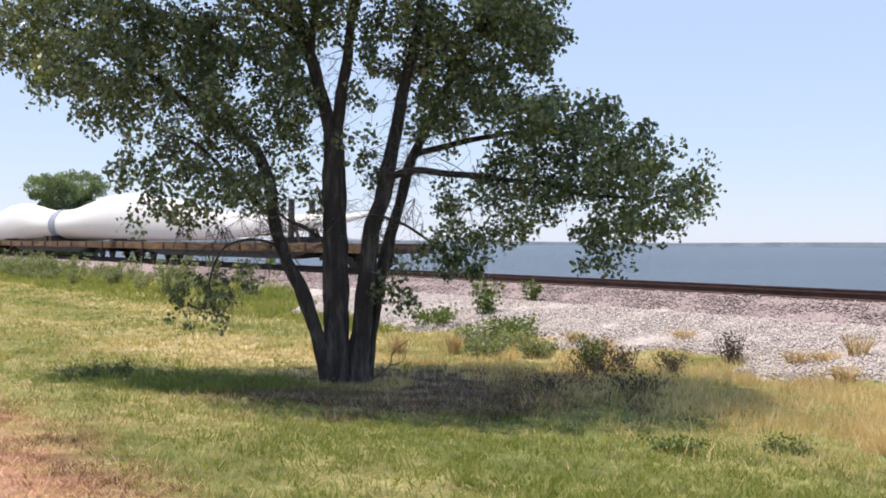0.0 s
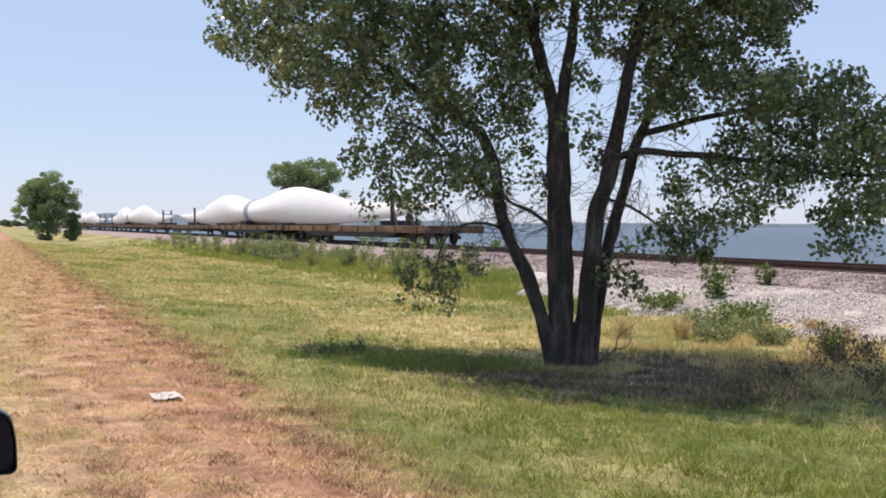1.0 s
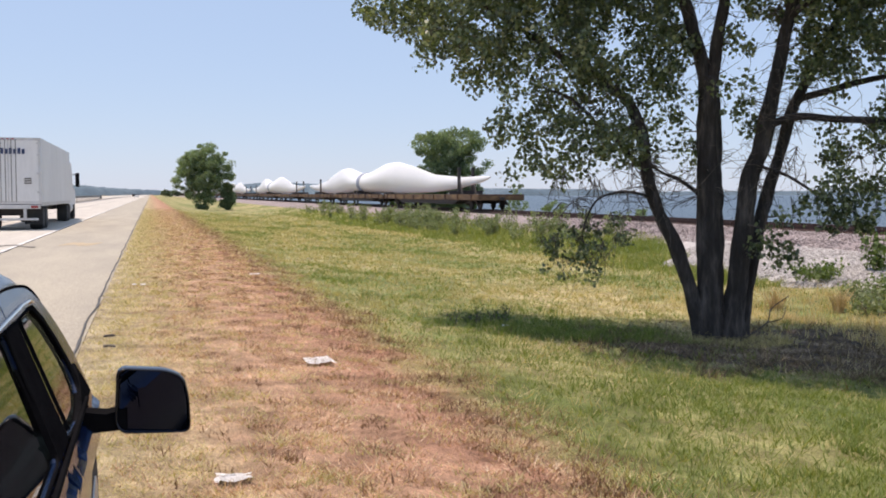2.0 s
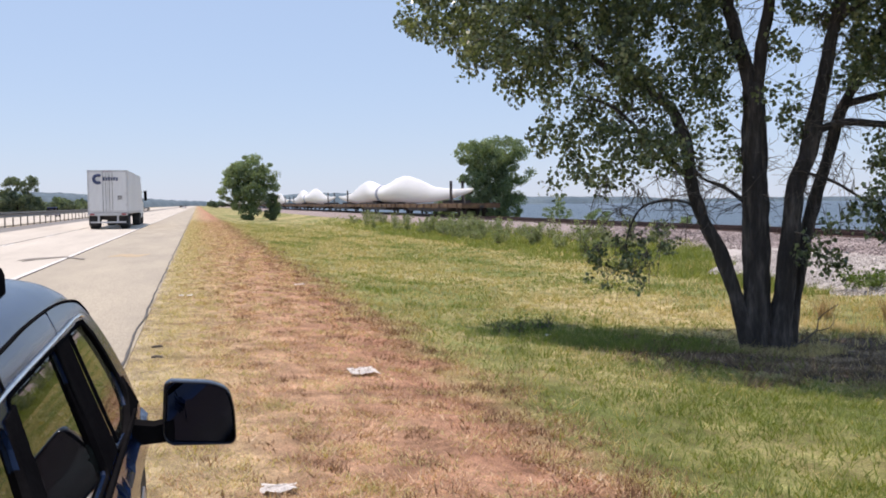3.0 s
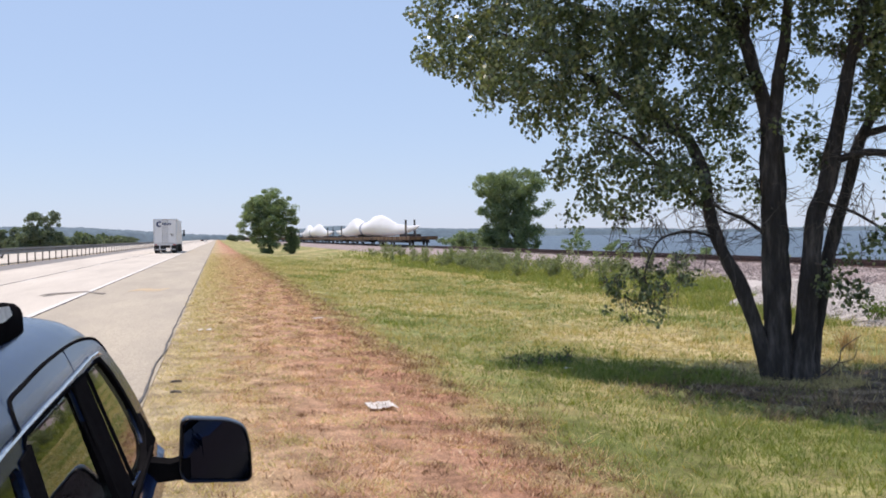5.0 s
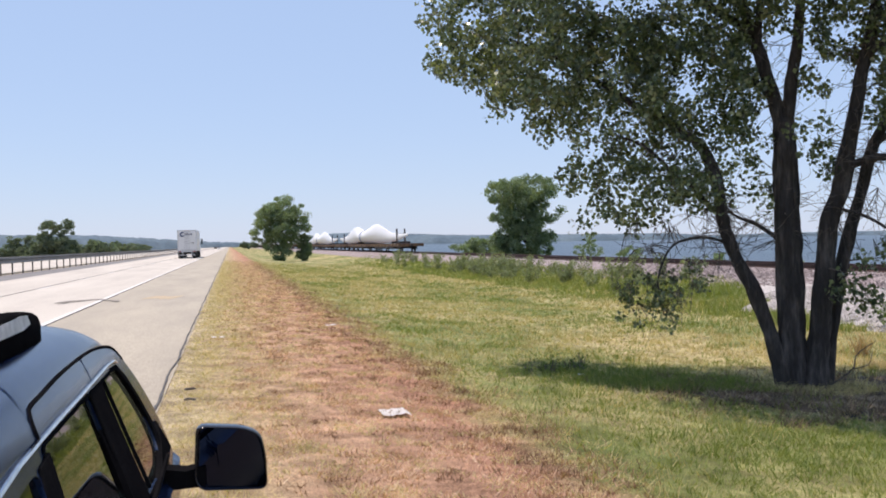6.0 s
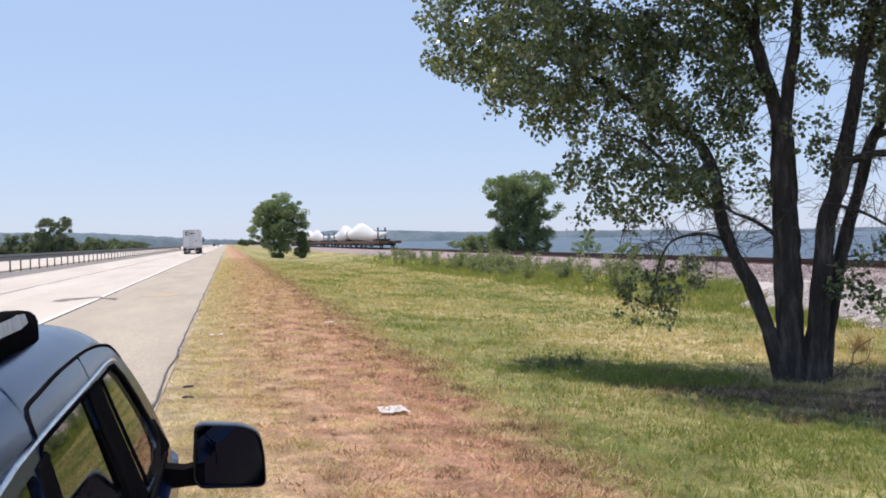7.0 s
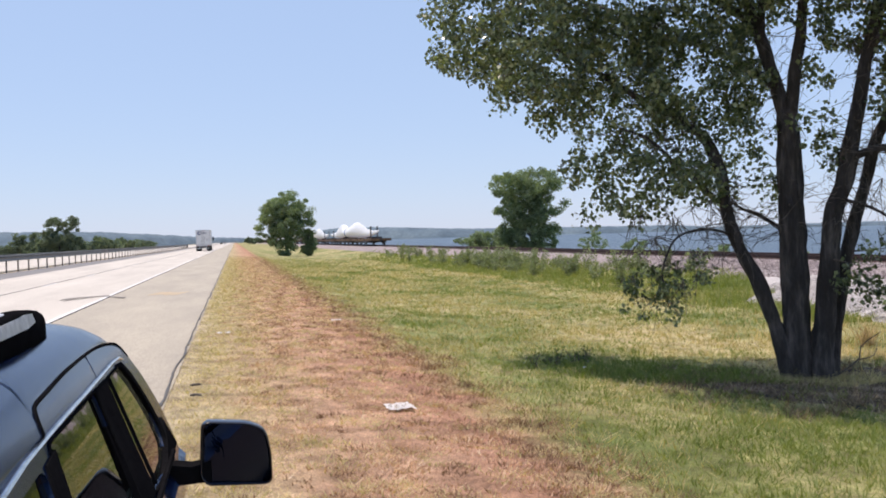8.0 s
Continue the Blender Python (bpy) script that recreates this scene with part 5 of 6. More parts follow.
def semi_truck():
    t = thing("semi_truck", "white box semi-trailer truck seen from behind, blue mark on its doors", "truck")
    body = part("trailer", boxed(-1.3, 1.3, 0.06, 16.0, 1.12, 3.98, 0.03), TRAILER, t)
    fr = part("rear_frame", boxed(-1.3, 1.3, 0.0, 0.07, 1.12, 3.98), ALU, body)
    for s in (-1, 1):
        d = part("rear_door", boxed(min(s * 0.02, s * 1.2), max(s * 0.02, s * 1.2), -0.03, 0.03, 1.26, 3.86, 0.01), TRAILER, body)
        for x in (0.12, 0.30):
            part("lock_rod", tube([(s * x, -0.05, 1.2), (s * x, -0.05, 3.9)], [0.014, 0.014], 6), GALV, d)
        for z in (1.6, 2.4, 3.2, 3.7):
            part("hinge", boxed(s * 1.2 - 0.06, s * 1.2 + 0.06, -0.045, -0.005, z, z + 0.08), ALU, d)
    part("rear_header", boxed(-1.25, 1.25, -0.035, 0.0, 3.86, 3.96), ALU, body)
    for s in (-1, 0, 1):
        part("marker_light", boxed(s * 0.2 - 0.05, s * 0.2 + 0.05, -0.055, -0.03, 3.89, 3.93), RED_LENS, body)
    # mark on the doors: an open ring and a row of plain bars
    arc = [(-0.62 + 0.26 * math.cos(radians(a)), -0.045, 3.38 + 0.26 * math.sin(radians(a))) for a in range(50, 311, 20)]
    part("door_mark", tube(arc, [0.10] * len(arc), 6), LOGO_BLUE, body, "dark blue open ring")
    for k in range(6):
        part("door_bar", boxed(-0.30 + k * 0.17, -0.18 + k * 0.17, -0.055, -0.03, 3.28, 3.53 - 0.04 * (k % 2)), LOGO_BLUE, body, "dark blue bar of lettering")
    for z in (2.0, 2.1, 2.2):
        part("small_mark", boxed(0.62, 0.92, -0.05, -0.03, z, z + 0.05), POST, body)
    part("bumper_beam", boxed(-1.25, 1.25, 0.0, 0.12, 0.92, 1.10, 0.01), ALU, t)
    for s in (-1, 1):
        part("guard_post", boxed(s * 0.62 - 0.06, s * 0.62 + 0.06, 0.02, 0.12, 0.45, 0.95), ALU, t)
        part("tail_light", boxed(s * 1.02 - 0.14, s * 1.02 + 0.14, -0.03, 0.02, 0.95, 1.06), RED_LENS, t)
        part("mud_flap", boxed(s * 0.92 - 0.36, s * 0.92 + 0.36, 0.45, 0.48, 0.25, 1.0), RUBBER, t)
        part("side_rail", boxed(min(s * 1.27, s * 1.315), max(s * 1.27, s * 1.315), 0.1, 15.9, 1.04, 1.2), ALU, t)
    part("guard_bar", boxed(-1.15, 1.15, 0.0, 0.10, 0.42, 0.52, 0.01), ALU, t)
    part("underframe", boxed(-0.5, 0.5, 0.5, 15.5, 0.8, 1.1), BLACK_STEEL, t)
    part("slider_frame", boxed(-1.15, 1.15, 0.6, 4.2, 0.62, 1.1, 0.02), BLACK_STEEL, t)
    for y in (1.3, 2.6, 14.6, 15.9):
        for s in (-1, 1):
            part("wheel", disc_wheel(0.5, 0.56, s * 0.98, y, 0.5), RUBBER, t)
        part("axle", tube([(-0.9, y, 0.5), (0.9, y, 0.5)], [0.09, 0.09], 8), BLACK_STEEL, t)
    part("tractor_frame", boxed(-0.5, 0.5, 14.0, 21.5, 0.7, 1.0), BLACK_STEEL, t)
    cab = part("cab", loft([[(-1.2, y, 0.9), (1.2, y, 0.9), (1.2, y, z), (0.95, y, z + 0.25), (-0.95, y, z + 0.25), (-1.2, y, z)] for y, z in ((16.7, 3.5), (18.6, 3.4), (19.3, 2.6), (19.5, 2.0), (21.3, 1.8), (21.7, 1.4))]), TRAILER, t)
    for s in (-1, 1):
        part("cab_mirror", boxed(s * 1.5 - 0.12, s * 1.5 + 0.12, 19.2, 19.3, 2.0, 2.85, 0.03), BLACK_TRIM, cab)
        part("mirror_arm", tube([(s * 1.15, 19.2, 2.75), (s * 1.45, 19.25, 2.75)], [0.025, 0.025], 6), BLACK_TRIM, cab)
        part("fuel_tank", tube([(s * 0.95, 17.2, 0.75), (s * 0.95, 18.6, 0.75)], [0.32, 0.32], 12), ALU, t)
        part("front_wheel", disc_wheel(0.5, 0.32, s * 1.05, 20.6, 0.5), RUBBER, t)
    return t


TRUCK = semi_truck()


def passenger_car(label, paint, light=(0.05, 0.05, 0.055)):
    """A small saloon, nose towards +y, standing on z = 0."""
    t = thing("passenger_car", label, "car", group="cars on the highway")
    low = [(0.0, 0.35, 0.75), (0.15, 0.25, 0.92), (1.0, 0.22, 0.95), (3.4, 0.22, 0.92), (4.3, 0.25, 0.75), (4.5, 0.35, 0.6)]
    part("body", loft([[(-0.88, y, zb), (0.88, y, zb), (0.9, y, (zb + zt) / 2), (0.82, y, zt), (-0.82, y, zt), (-0.9, y, (zb + zt) / 2)] for y, zb, zt in low]), paint, t, smooth=False)
    part("cabin_glass", loft([[(-w, y, 0.9), (w, y, 0.9), (w * 0.86, y + o, z), (-w * 0.86, y + o, z)] for y, o, w, z in ((0.7, 0.5, 0.78, 1.38), (3.2, -0.75, 0.78, 1.38))]), BLACK_TRIM, t)
    part("roof", boxed(-0.66, 0.66, 1.2, 2.5, 1.36, 1.43, 0.03), paint, t)
    for s in (-1, 1):
        for y in (0.85, 3.55):
            part("wheel", disc_wheel(0.32, 0.2, s * 0.8, y, 0.32), RUBBER, t)
        part("headlight", boxed(s * 0.65 - 0.15, s * 0.65 + 0.15, 4.42, 4.5, 0.58, 0.68), ALU, t)
        part("tail_light", boxed(s * 0.68 - 0.13, s * 0.68 + 0.13, -0.02, 0.05, 0.65, 0.8), RED_LENS, t)
    return t


BLUE_CAR = passenger_car("dark blue saloon car on the opposite carriageway", FAR_BLUE)
LEAD_CAR = passenger_car("white car far ahead on the highway", TRAILER)
LEAD_VAN = passenger_car("dark car far ahead on the highway", BLACK_TRIM)

# ---- guard rail ----


def guard_rail():
    t = thing("guard_rail", "long dark weathered guard rail on square posts beside the inner shoulder", "guard rail", pose(-15.0, 0, -0.05))
    prof = [(0.0, 0.75), (0.09, 0.80), (0.02, 0.90), (0.09, 1.00), (0.0, 1.06), (-0.03, 1.06), (0.05, 1.0), (-0.02, 0.90), (0.05, 0.80), (-0.03, 0.75)]
    part("rail_beam", loft([[(x, y, z - 0.01) for x, z in prof] for y in (-60, 330)]), GALV, t)
    part("top_beam", loft([[(x, y, z) for x, z in ((-0.10, 1.05), (0.10, 1.05), (0.10, 1.19), (-0.10, 1.19))] for y in (-60, 330)]), GALV, t)
    me = None
    for k in range(92):
        if me is None:
            ob = part("post", boxed(-0.10, -0.01, -0.05, 0.05, -0.3, 1.06), POST, t)
            me = ob.data
        else:
            ob = new("post", me)
            ob.parent = t
        ob.location = (0, -10 + k * 3.7, 0)
    part("end_terminal", boxed(-0.25, 0.25, 330, 330.6, 0.1, 1.2, 0.05), POST, t)


guard_rail()

# ---- the parked car ----
# Its right flank leans inwards above the belt: x of the flank at height z.
BELT = 0.76
SHOULDER_LINE = [(-0.4295, 1.17), (-0.438, 1.19), (-0.450, 1.215), (-0.475, 1.255), (-0.510, 1.292), (-0.575, 1.322), (-0.69, 1.344), (-0.88, 1.358), (-1.10, 1.362)]


def flank(z):
    if z > 1.17:                     # the door tops turn in towards the roof
        return float(np.interp(z, [p[1] for p in SHOULDER_LINE], [p[0] for p in SHOULDER_LINE]))
    return -0.245 - 0.41 * max(0.0, z - 0.72) if z > 0.72 else -0.245 + 0.03 * math.sin((z - 0.1) * 4)


def flank_panel(outline, out=0.0, thick=0.02):
    """A panel that follows the flank; the outline is (y, z)."""
    bm = bmesh.new()
    a = [bm.verts.new((flank(z) + out, y, z)) for y, z in outline]
    b = [bm.verts.new((flank(z) + out - thick, y, z)) for y, z in outline]
    bm.faces.new(a)
    bm.faces.new(b[::-1])
    n = len(a)
    for i in range(n):
        j = (i + 1) % n
        bm.faces.new((a[i], b[i], b[j], a[j]))
    bmesh.ops.recalc_face_normals(bm, faces=bm.faces[:])
    return bm


def rounded(pts, n=5, r=0.06):
    """Rounds the corners of an outline."""
    out = []
    k = len(pts)
    for i in range(k):
        p, a, b = (np.array(pts[j % k], float) for j in (i, i - 1, i + 1))
        da, db = (a - p), (b - p)
        la, lb = np.linalg.norm(da), np.linalg.norm(db)
        q = min(r, la * 0.45, lb * 0.45)
        s, e = p + da / la * q, p + db / lb * q
        for u in np.linspace(0, 1, n):
            out.append(tuple((1 - u) ** 2 * s + 2 * u * (1 - u) * p + u * u * e))
    return out


CX = -1.10          # the middle of the car


def parked_car():
    t = thing("parked_car", "dark blue parked car with tinted windows and silver roof rails", "car", pose(0, 0, 0))
    # lower body: cross-sections from tail to nose
    secs = []
    for y, hw, zt, zb in ((0.55, 0.70, 0.62, 0.35), (0.62, 0.80, 0.74, 0.22), (1.0, 0.85, BELT, 0.18), (2.0, 0.855, BELT, 0.16), (3.4, 0.855, BELT, 0.16), (4.05, 0.85, 0.735, 0.16), (4.5, 0.83, 0.68, 0.18), (4.95, 0.78, 0.60, 0.22), (5.15, 0.66, 0.48, 0.3)):
        ring = []
        for sx in (-1, 1):
            col = [(0.93, zb), (0.99, zb + 0.12), (1.0, (zb + zt) / 2), (0.985, zt - 0.08), (0.955, zt - 0.02), (0.90, zt)]
            pts = [(CX + sx * hw * f, y, z) for f, z in col]
            ring += pts if sx == -1 else pts[::-1]
        secs.append(ring)
    part("body", loft(secs), PAINT, t, smooth=True)
    # roof skin
    ys = [(1.0, -0.03), (1.4, 0.0), (2.0, 0.0), (2.32, 0.0), (2.345, 0.0), (2.41, 0.0), (2.57, 0.0), (2.9, 0.0), (3.34, 0.0), (3.55, 0.0), (3.72, -0.020), (3.86, -0.060), (3.95, -0.095), (4.01, -0.130)]
    roof = []
    skin = np.array([(p.x, p.z) for p in smooth_line([(x, 0, z) for x, z in SHOULDER_LINE], 90)])
    for y, dz in ys:
        # behind the doors the skin runs down to the window line, over them it ends at the gutter
        z0 = np.interp(y, [2.32, 2.345, 2.41, 2.57, 2.90, 3.34], [1.171, 1.205, 1.234, 1.241, 1.251, 1.254])
        start = float(np.interp(z0, skin[:, 1], np.arange(len(skin))))
        at = np.linspace(start, len(skin) - 1, 19)
        half = [(np.interp(u, np.arange(len(skin)), skin[:, 0]) - CX, np.interp(u, np.arange(len(skin)), skin[:, 1])) for u in at]
        sag = lambda f: dz * (1 - 0.6 * (f / 0.65) ** 2)        # the edge drops less than the middle
        top = [(CX + f, y, z + sag(f)) for f, z in half] + [(CX - f, y, z + sag(f)) for f, z in half[::-1][1:]]
        bot = [(x, yy, z - (0.03 if y < 3.6 else 0.008)) for x, yy, z in top[::-1]]
        roof.append(top + bot)
    part("roof", loft(roof), PAINT, t, smooth=True)
    # windscreen and rear window
    ws = part("windscreen", loft([[(CX - w, y, z), (CX + w, y, z), (CX + w, y + 0.02, z - 0.02), (CX - w, y + 0.02, z - 0.02)] for w, y, z in ((0.54, 4.005, 1.222), (0.75, 4.34, 0.78))]), TINTED, t)
    part("rear_window", loft([[(CX - w, y, z), (CX + w, y, z), (CX + w, y - 0.02, z), (CX - w, y - 0.02, z)] for w, y, z in ((0.62, 0.98, 1.2), (0.74, 0.66, 0.80))]), TINTED, t)
    part("bonnet", loft([[(CX - w, y, z - 0.03), (CX + w, y, z - 0.03), (CX + w * 0.95, y, z), (CX, y, z + 0.04), (CX - w * 0.95, y, z)] for w, y, z in ((0.76, 4.2, 0.79), (0.76, 4.5, 0.74), (0.70, 4.95, 0.65), (0.62, 5.1, 0.56))]), PAINT, t, smooth=True)
    # right flank: upper door frames in paint with a dark gutter line
    gutter_line = smooth_line([(flank(z) + 0.001, y, z) for y, z in ((2.325, 1.172), (2.332, 1.195), (2.357, 1.220), (2.408, 1.234), (2.572, 1.240), (2.895, 1.250), (3.343, 1.253), (3.633, 1.246), (3.863, 1.228), (3.965, 1.204), (4.045, 1.160))], 50)
    part("gutter", tube(gutter_line, [0.0055] * (len(gutter_line) - 10) + list(np.linspace(0.0055, 0.002, 10)), 6), BLACK_TRIM, t)
    # one door after the other: frame, glass, trim
    for name, outline, glass in (
            ("front_door", [(3.03, 0.62), (3.05, BELT), (3.27, 1.249), (3.49, 1.249), (3.74, 1.238), (3.863, 1.226), (3.96, 1.205), (4.05, 1.161), (4.13, 1.107), (4.185, 1.065), (4.225, 1.02), (4.262, 0.975), (4.287, 0.925), (4.297, 0.87), (4.295, 0.81), (4.27, 0.74), (4.2, 0.62)], [(3.29, 0.795), (3.35, 1.160), (3.70, 1.163), (3.78, 1.150), (3.88, 1.09), (3.96, 1.0), (4.0, 0.92), (3.98, 0.84), (3.82, 0.77)]),
            ("rear_door", [(2.08, 0.62), (2.12, BELT), (2.30, 1.165), (2.335, 1.20), (2.36, 1.22), (2.41, 1.232), (2.57, 1.238), (2.90, 1.248), (3.255, 1.250), (3.035, BELT), (3.015, 0.62)], [(2.16, 0.80), (2.32, 1.156), (3.11, 1.163), (3.01, 0.80)])):
        hole = rounded(glass, 5, 0.04)
        door = part(name, door_frame(outline, hole), PAINT, t)
        part("door_glass", flank_panel(hole, -0.012, 0.006), TINTED, door, "dark tinted side window")
        part("window_seal", seal_ring(hole), BLACK_TRIM, door)
    part("pillar_trim", flank_panel([(3.0, 0.80), (3.115, 1.166), (3.34, 1.166), (3.30, 0.80)], 0.006, 0.02), BLACK_TRIM, t)
    part("division_bar", flank_panel([(3.40, 0.80), (3.44, 1.158), (3.452, 1.158), (3.414, 0.80)], 0.003, 0.012), BLACK_TRIM, t)
    part("pillar_trim", flank_panel([(3.66, 1.172), (3.81, 1.166), (3.92, 1.110), (4.01, 1.015), (4.06, 0.92), (4.06, 0.82), (4.0, 0.75), (3.95, 0.79), (3.99, 0.86), (4.0, 0.92), (3.955, 1.0), (3.875, 1.09), (3.775, 1.150), (3.66, 1.163)], 0.005, 0.02), BLACK_TRIM, t)
    part("sail_trim", flank_panel([(3.60, 0.775), (3.84, 0.80), (4.03, 0.84), (4.13, 0.90), (4.22, 0.775)], 0.01, 0.03), BLACK_TRIM, t)
    part("quarter_panel", door_frame([(1.0, 0.70), (1.05, 1.168), (2.295, 1.168), (2.11, 0.72)], rounded([(1.25, 0.80), (1.3, 1.10), (2.22, 1.128), (2.04, 0.80)], 5, 0.06)), PAINT, t)
    part("quarter_glass", flank_panel(rounded([(1.25, 0.80), (1.3, 1.10), (2.22, 1.128), (2.04, 0.80)], 5, 0.06), -0.012, 0.006), TINTED, t, "dark tinted side window")
    part("pillar_trim", flank_panel([(2.03, 0.80), (2.225, 1.130), (2.355, 1.138), (2.17, 0.80)], 0.006, 0.02), BLACK_TRIM, t)
    part("chrome_strip", tube([(flank(z) + 0.006, y, z) for y, z in ((1.2, 1.12), (1.865, 1.154), (2.081, 1.166), (2.313, 1.171), (2.591, 1.175), (2.92, 1.178), (3.285, 1.183), (3.6, 1.188), (3.78, 1.184), (3.86, 1.170))], [0.006] * 9 + [0.003], 6), CHROME, t, "bright strip over the side windows")
    part("belt_strip", tube([(flank(0.78) + 0.01, y, 0.785) for y in (1.2, 2.2, 3.2, 4.0)], [0.010] * 4, 6), BLACK_TRIM, t)
    # left flank, plain, closed with dark glass
    part("far_side", loft([[(CX - 0.84, y, 0.74), (CX - 0.63, y, zt), (CX - 0.66, y, zt), (CX - 0.87, y, 0.74)] for y, zt in ((1.0, 1.2), (3.6, 1.22), (4.05, 0.80))]), TINTED, t)
    # cabin
    part("cabin_floor", boxed(CX - 0.75, CX + 0.75, 0.8, 4.0, 0.30, 0.36), INTERIOR, t)
    for x in (CX - 0.38, CX + 0.38):
        for y in (1.8, 2.9):
            seat = part("seat", boxed(x - 0.25, x + 0.25, y, y + 0.5, 0.36, 0.58, 0.05), INTERIOR, t)
            part("seat_back", loft([[(x - 0.24, y + o, z), (x + 0.24, y + o, z), (x + 0.24, y + o + 0.14, z), (x - 0.24, y + o + 0.14, z)] for o, z in ((-0.02, 0.5), (-0.10, 0.85), (-0.16, 1.0))]), INTERIOR, seat)
            part("head_rest", boxed(x - 0.13, x + 0.13, y - 0.18, y - 0.08, 1.0, 1.14, 0.03), INTERIOR, seat)
    part("dashboard", boxed(CX - 0.72, CX + 0.72, 3.75, 4.1, 0.55, 0.80, 0.05), INTERIOR, t)
    # roof rail on the near side and the far side
    for sx in (1, -1):
        x = CX + sx * 0.50
        rail = part("roof_rail", tube([(x, 1.3, 1.385), (x, 2.0, 1.405), (x, 2.5, 1.412), (x, 2.72, 1.410)], [0.02] * 4, 8), ALU, t, "silver roof rail")
        part("rail_foot", loft(foot_rings(x, 2.30, 3.20)), BLACK_TRIM, rail, smooth=True)
        part("rail_foot", loft(foot_rings(x, 1.55, 1.2)), BLACK_TRIM, rail, smooth=True)
        part("foot_plate", loft([[(x + 0.040, y, z0), (x + 0.044, y, z0), (x + 0.036, y, z1), (x + 0.030, y, z1)] for y, z0, z1 in ((2.35, 1.372, 1.400), (2.85, 1.376, 1.414), (2.95, 1.386, 1.410))]), ALU, rail, "grey plate on the rail foot")
    # door mirror
    door_mirror(t)
    for x in (CX - 0.72, CX + 0.74):
        for y in (1.35, 4.3):
            w = part("wheel", disc_wheel(0.31, 0.21, x, y, 0.22), RUBBER, t)
            part("rim", disc_wheel(0.19, 0.22, x, y, 0.22), ALU, w)
    part("tail_light", boxed(CX + 0.55, CX + 0.80, 0.50, 0.60, 0.5, 0.7, 0.02), RED_LENS, t)
    part("wiper", tube([(CX + 0.55, 4.12, 0.82), (CX + 0.62, 4.16, 0.85), (CX + 0.70, 4.16, 0.82)], [0.008] * 3, 6), BLACK_TRIM, t)
    return t


def foot_rings(x, y0, y1):
    out = []
    for f, z, w in ((0, 1.408, 0.030), (0.25, 1.420, 0.036), (0.5, 1.426, 0.040), (0.75, 1.420, 0.040), (0.90, 1.408, 0.038), (0.97, 1.385, 0.034), (1.0, 1.335, 0.026)):
        y = y0 + (y1 - y0) * f
        out.append([(x - w, y, 1.27), (x + w, y, 1.27), (x + w * 0.9, y, z - 0.012), (x + w * 0.5, y, z), (x - w * 0.5, y, z), (x - w * 0.9, y, z - 0.012)])
    return out


def door_frame(outline, hole):
    """A flank panel with a window opening through it."""
    outer = []
    # as many outer points as inner ones, taken along the outline in the same sense
    dense = []
    for i, p in enumerate(hole):
        q = hole[(i + 1) % len(hole)]
        k = max(1, int(math.hypot(q[0] - p[0], q[1] - p[1]) / 0.025))
        dense += [(p[0] + (q[0] - p[0]) * u / k, p[1] + (q[1] - p[1]) * u / k) for u in range(k)]
    hole = dense
    hc = np.mean(np.array(hole), axis=0)
    o = np.array(outline, float)
    for p in hole:
        d = np.array(p) - hc
        best = None
        for i in range(len(o)):
            a, b = o[i], o[(i + 1) % len(o)]
            e = b - a
            den = d[0] * e[1] - d[1] * e[0]
            if abs(den) < 1e-9:
                continue
            s = ((a[0] - hc[0]) * e[1] - (a[1] - hc[1]) * e[0]) / den
            u = ((a[0] - hc[0]) * d[1] - (a[1] - hc[1]) * d[0]) / den
            if s > 0 and -1e-6 <= u <= 1 + 1e-6 and (best is None or s < best):
                best = s
        outer.append(tuple(hc + d * (best or 1.0)))
    bm = bmesh.new()
    rings = []
    between = [[(a[0] + (b[0] - a[0]) * u, a[1] + (b[1] - a[1]) * u) for a, b in zip(outer, hole)] for u in (0.15, 0.3, 0.45, 0.6, 0.75, 0.9)]
    for pts, out in [(outer, -0.02), (outer, 0.0)] + [(q, 0.0) for q in between] + [(hole, 0.0), (hole, -0.02)]:
        rings.append([bm.verts.new((flank(z) + out, y, z)) for y, z in pts])
    n = len(hole)
    for a, b in zip(rings, rings[1:] + rings[:1]):
        for i in range(n):
            j = (i + 1) % n
            bm.faces.new((a[i], a[j], b[j], b[i]))
    bmesh.ops.recalc_face_normals(bm, faces=bm.faces[:])
    return bm


def seal_ring(hole):
    pts = [(flank(z) + 0.001, y, z) for y, z in hole]
    rings = tube_rings(pts + pts[:2], [0.005] * (len(pts) + 2), 6)
    return loft(rings, caps=False)


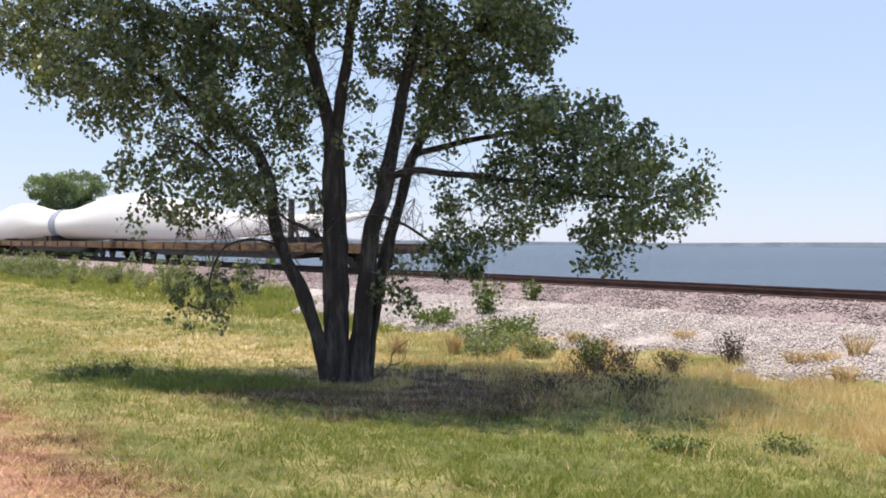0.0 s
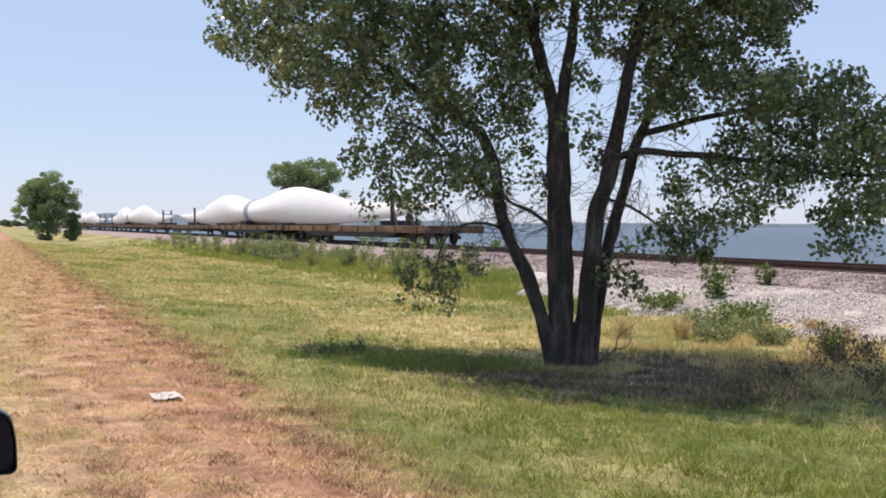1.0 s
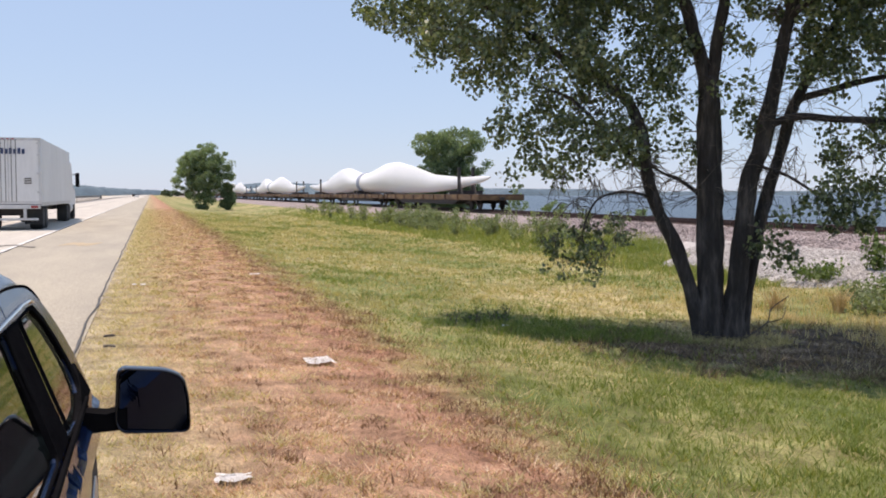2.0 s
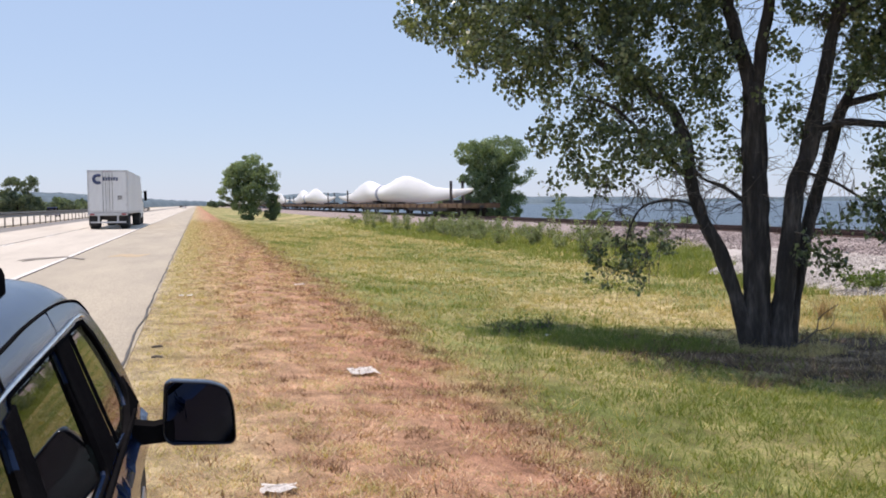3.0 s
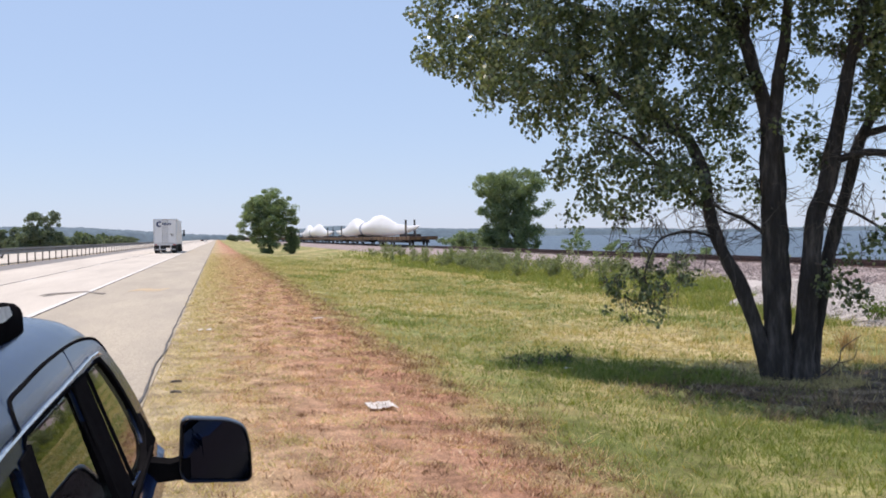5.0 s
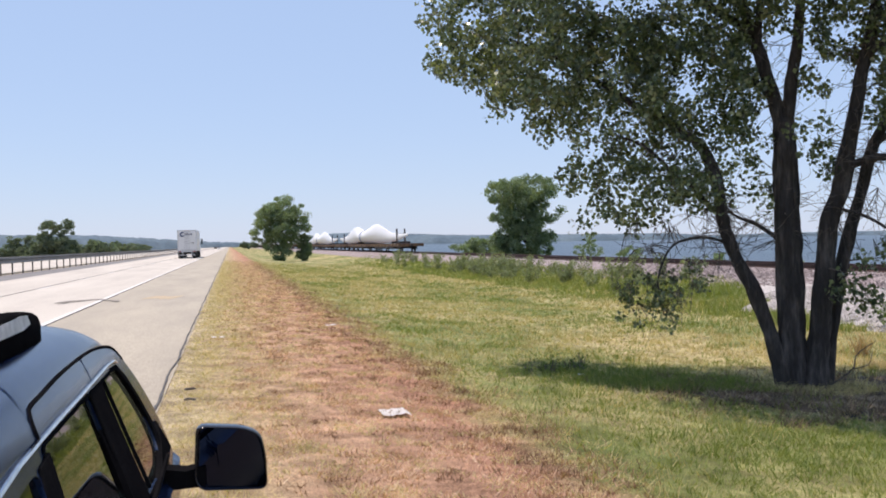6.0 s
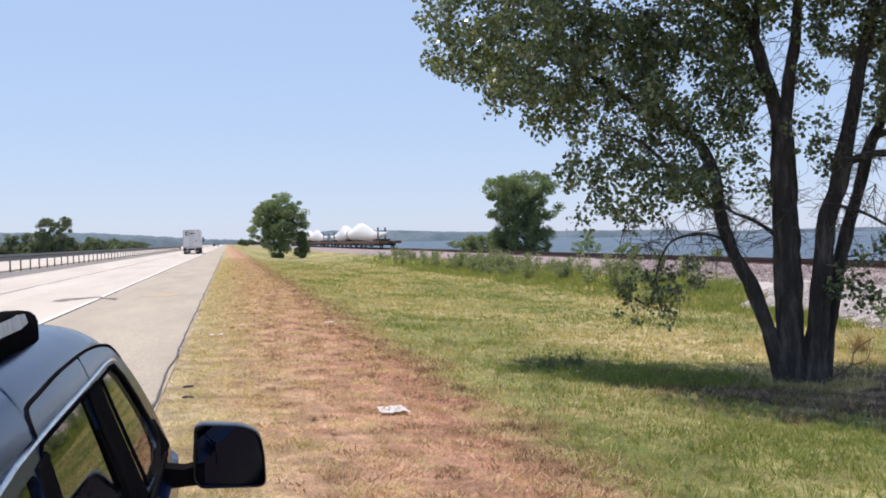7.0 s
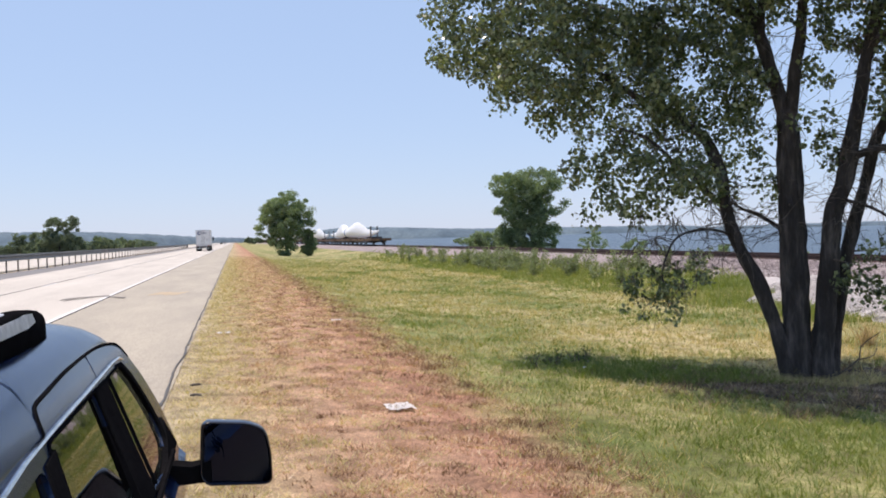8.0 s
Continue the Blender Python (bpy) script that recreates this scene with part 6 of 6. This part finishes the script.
def door_mirror(t):
    """Squarish black housing on a short arm; its glass faces the tail."""
    shape = rounded([(-0.152, 0.735), (-0.142, 0.943), (0.030, 0.928), (0.092, 0.898), (0.110, 0.82), (0.114, 0.692), (-0.125, 0.702)], 7, 0.034)
    c = np.mean(np.array(shape), axis=0)
    secs = []
    for y, f in ((3.775, 0.92), (3.722, 0.925), (3.712, 0.94), (3.710, 0.965), (3.716, 0.985), (3.730, 1.0), (3.765, 1.0), (3.80, 0.97), (3.84, 0.88), (3.875, 0.70), (3.895, 0.42)):
        secs.append([(c[0] + (x - c[0]) * f, y, c[1] + (z - c[1]) * f) for x, z in shape])
    m = part("door_mirror", loft(secs), MIRROR_SHELL, t, "glossy black door mirror housing", smooth=True)
    inner = [(c[0] + (x - c[0]) * 0.90, c[1] + (z - c[1]) * 0.90) for x, z in shape]
    part("mirror_glass", loft([[(x, 3.735 - 0.10 * (x - c[0]), z) for x, z in inner], [(x, 3.742 - 0.10 * (x - c[0]), z) for x, z in inner]]), MIRROR, m, "dark reflecting mirror glass")
    part("mirror_arm", loft([[(-0.255, 3.74, 0.705), (-0.255, 3.84, 0.705), (-0.265, 3.84, 0.785), (-0.265, 3.74, 0.785)], [(-0.18, 3.73, 0.712), (-0.18, 3.83, 0.712), (-0.18, 3.83, 0.775), (-0.18, 3.73, 0.775)], [(-0.11, 3.735, 0.715), (-0.11, 3.83, 0.715), (-0.11, 3.83, 0.79), (-0.11, 3.735, 0.79)]]), BLACK_TRIM, m)


parked_car()

# ---- litter ----


def paper_scrap(x, y, w, d, seed, label):
    r = random.Random(seed)
    z = gz(x, y) + 0.03
    n = 7
    bm = bmesh.new()
    top = [[bm.verts.new((x + (i / (n - 1) - 0.5) * w + r.uniform(-0.012, 0.012), y + (j / (n - 1) - 0.5) * d + r.uniform(-0.012, 0.012), z + r.uniform(-0.006, 0.012))) for i in range(n)] for j in range(n)]
    for j in range(n - 1):
        for i in range(n - 1):
            if r.random() < 0.12 and (i in (0, n - 2) or j in (0, n - 2)):
                continue
            bm.faces.new((top[j][i], top[j][i + 1], top[j + 1][i + 1], top[j + 1][i]))
    ext = bmesh.ops.solidify(bm, geom=bm.faces[:], thickness=0.004)
    tagged(part("paper_scrap", bm, PAPER, None), label, "litter", "litter in the grass")


paper_scrap(1.53, 9.6, 0.27, 0.42, 1, "crumpled white paper lying on dry grass")
paper_scrap(0.40, 5.55, 0.20, 0.16, 2, "torn white paper lying on dry grass")
paper_scrap(2.02, 20.8, 0.2, 0.2, 3, "small white paper scrap on dry grass")
paper_scrap(-0.31, 17.85, 0.08, 0.22, 4, "tiny white scrap beside the pavement")
paper_scrap(-0.17, 17.85, 0.08, 0.22, 5, "tiny white scrap beside the pavement")
paper_scrap(4.9, 13.6, 0.12, 0.12, 6, "tiny pale scrap in the meadow grass")
for sx, sy, a in ((-0.463, 11.2, 0.2), (-0.435, 10.45, -0.15)):
    line = smooth_line([(sx - 0.06, sy, gz(sx, sy) + 0.055), (sx, sy + 0.02, gz(sx, sy) + 0.058), (sx + 0.06, sy + a * 0.2, gz(sx, sy) + 0.055)], 6)
    tagged(part("dark_stick", tube(line, [0.007, 0.012, 0.014, 0.012, 0.014, 0.011, 0.006], 6), POST, None), "short dark stick lying beside the pavement", "stick", "sticks in the grass")


# ---- what moves ----
TIMES = [k * 0.25 for k in range(33)]


def motions():
    for ob, y, turn in TRAIN:
        walk(ob, [(t, pose(TRACK_X, y + TRAIN_V * t, RAIL_Z, 0, 0, turn)) for t in TIMES])
    walk(TRUCK, [(t, pose(-5.85, -2.5 + 24.4 * t, 0.0)) for t in TIMES])
    walk(BLUE_CAR, [(t, pose(-21.5, 251.0 - 29.0 * t, 0.0, 0, 0, 180)) for t in TIMES])
    walk(LEAD_CAR, [(t, pose(-5.9, 420.0 + 25.0 * t, 0.0)) for t in TIMES])
    walk(LEAD_VAN, [(t, pose(-9.6, 560.0 + 24.0 * t, 0.0)) for t in TIMES])


motions()
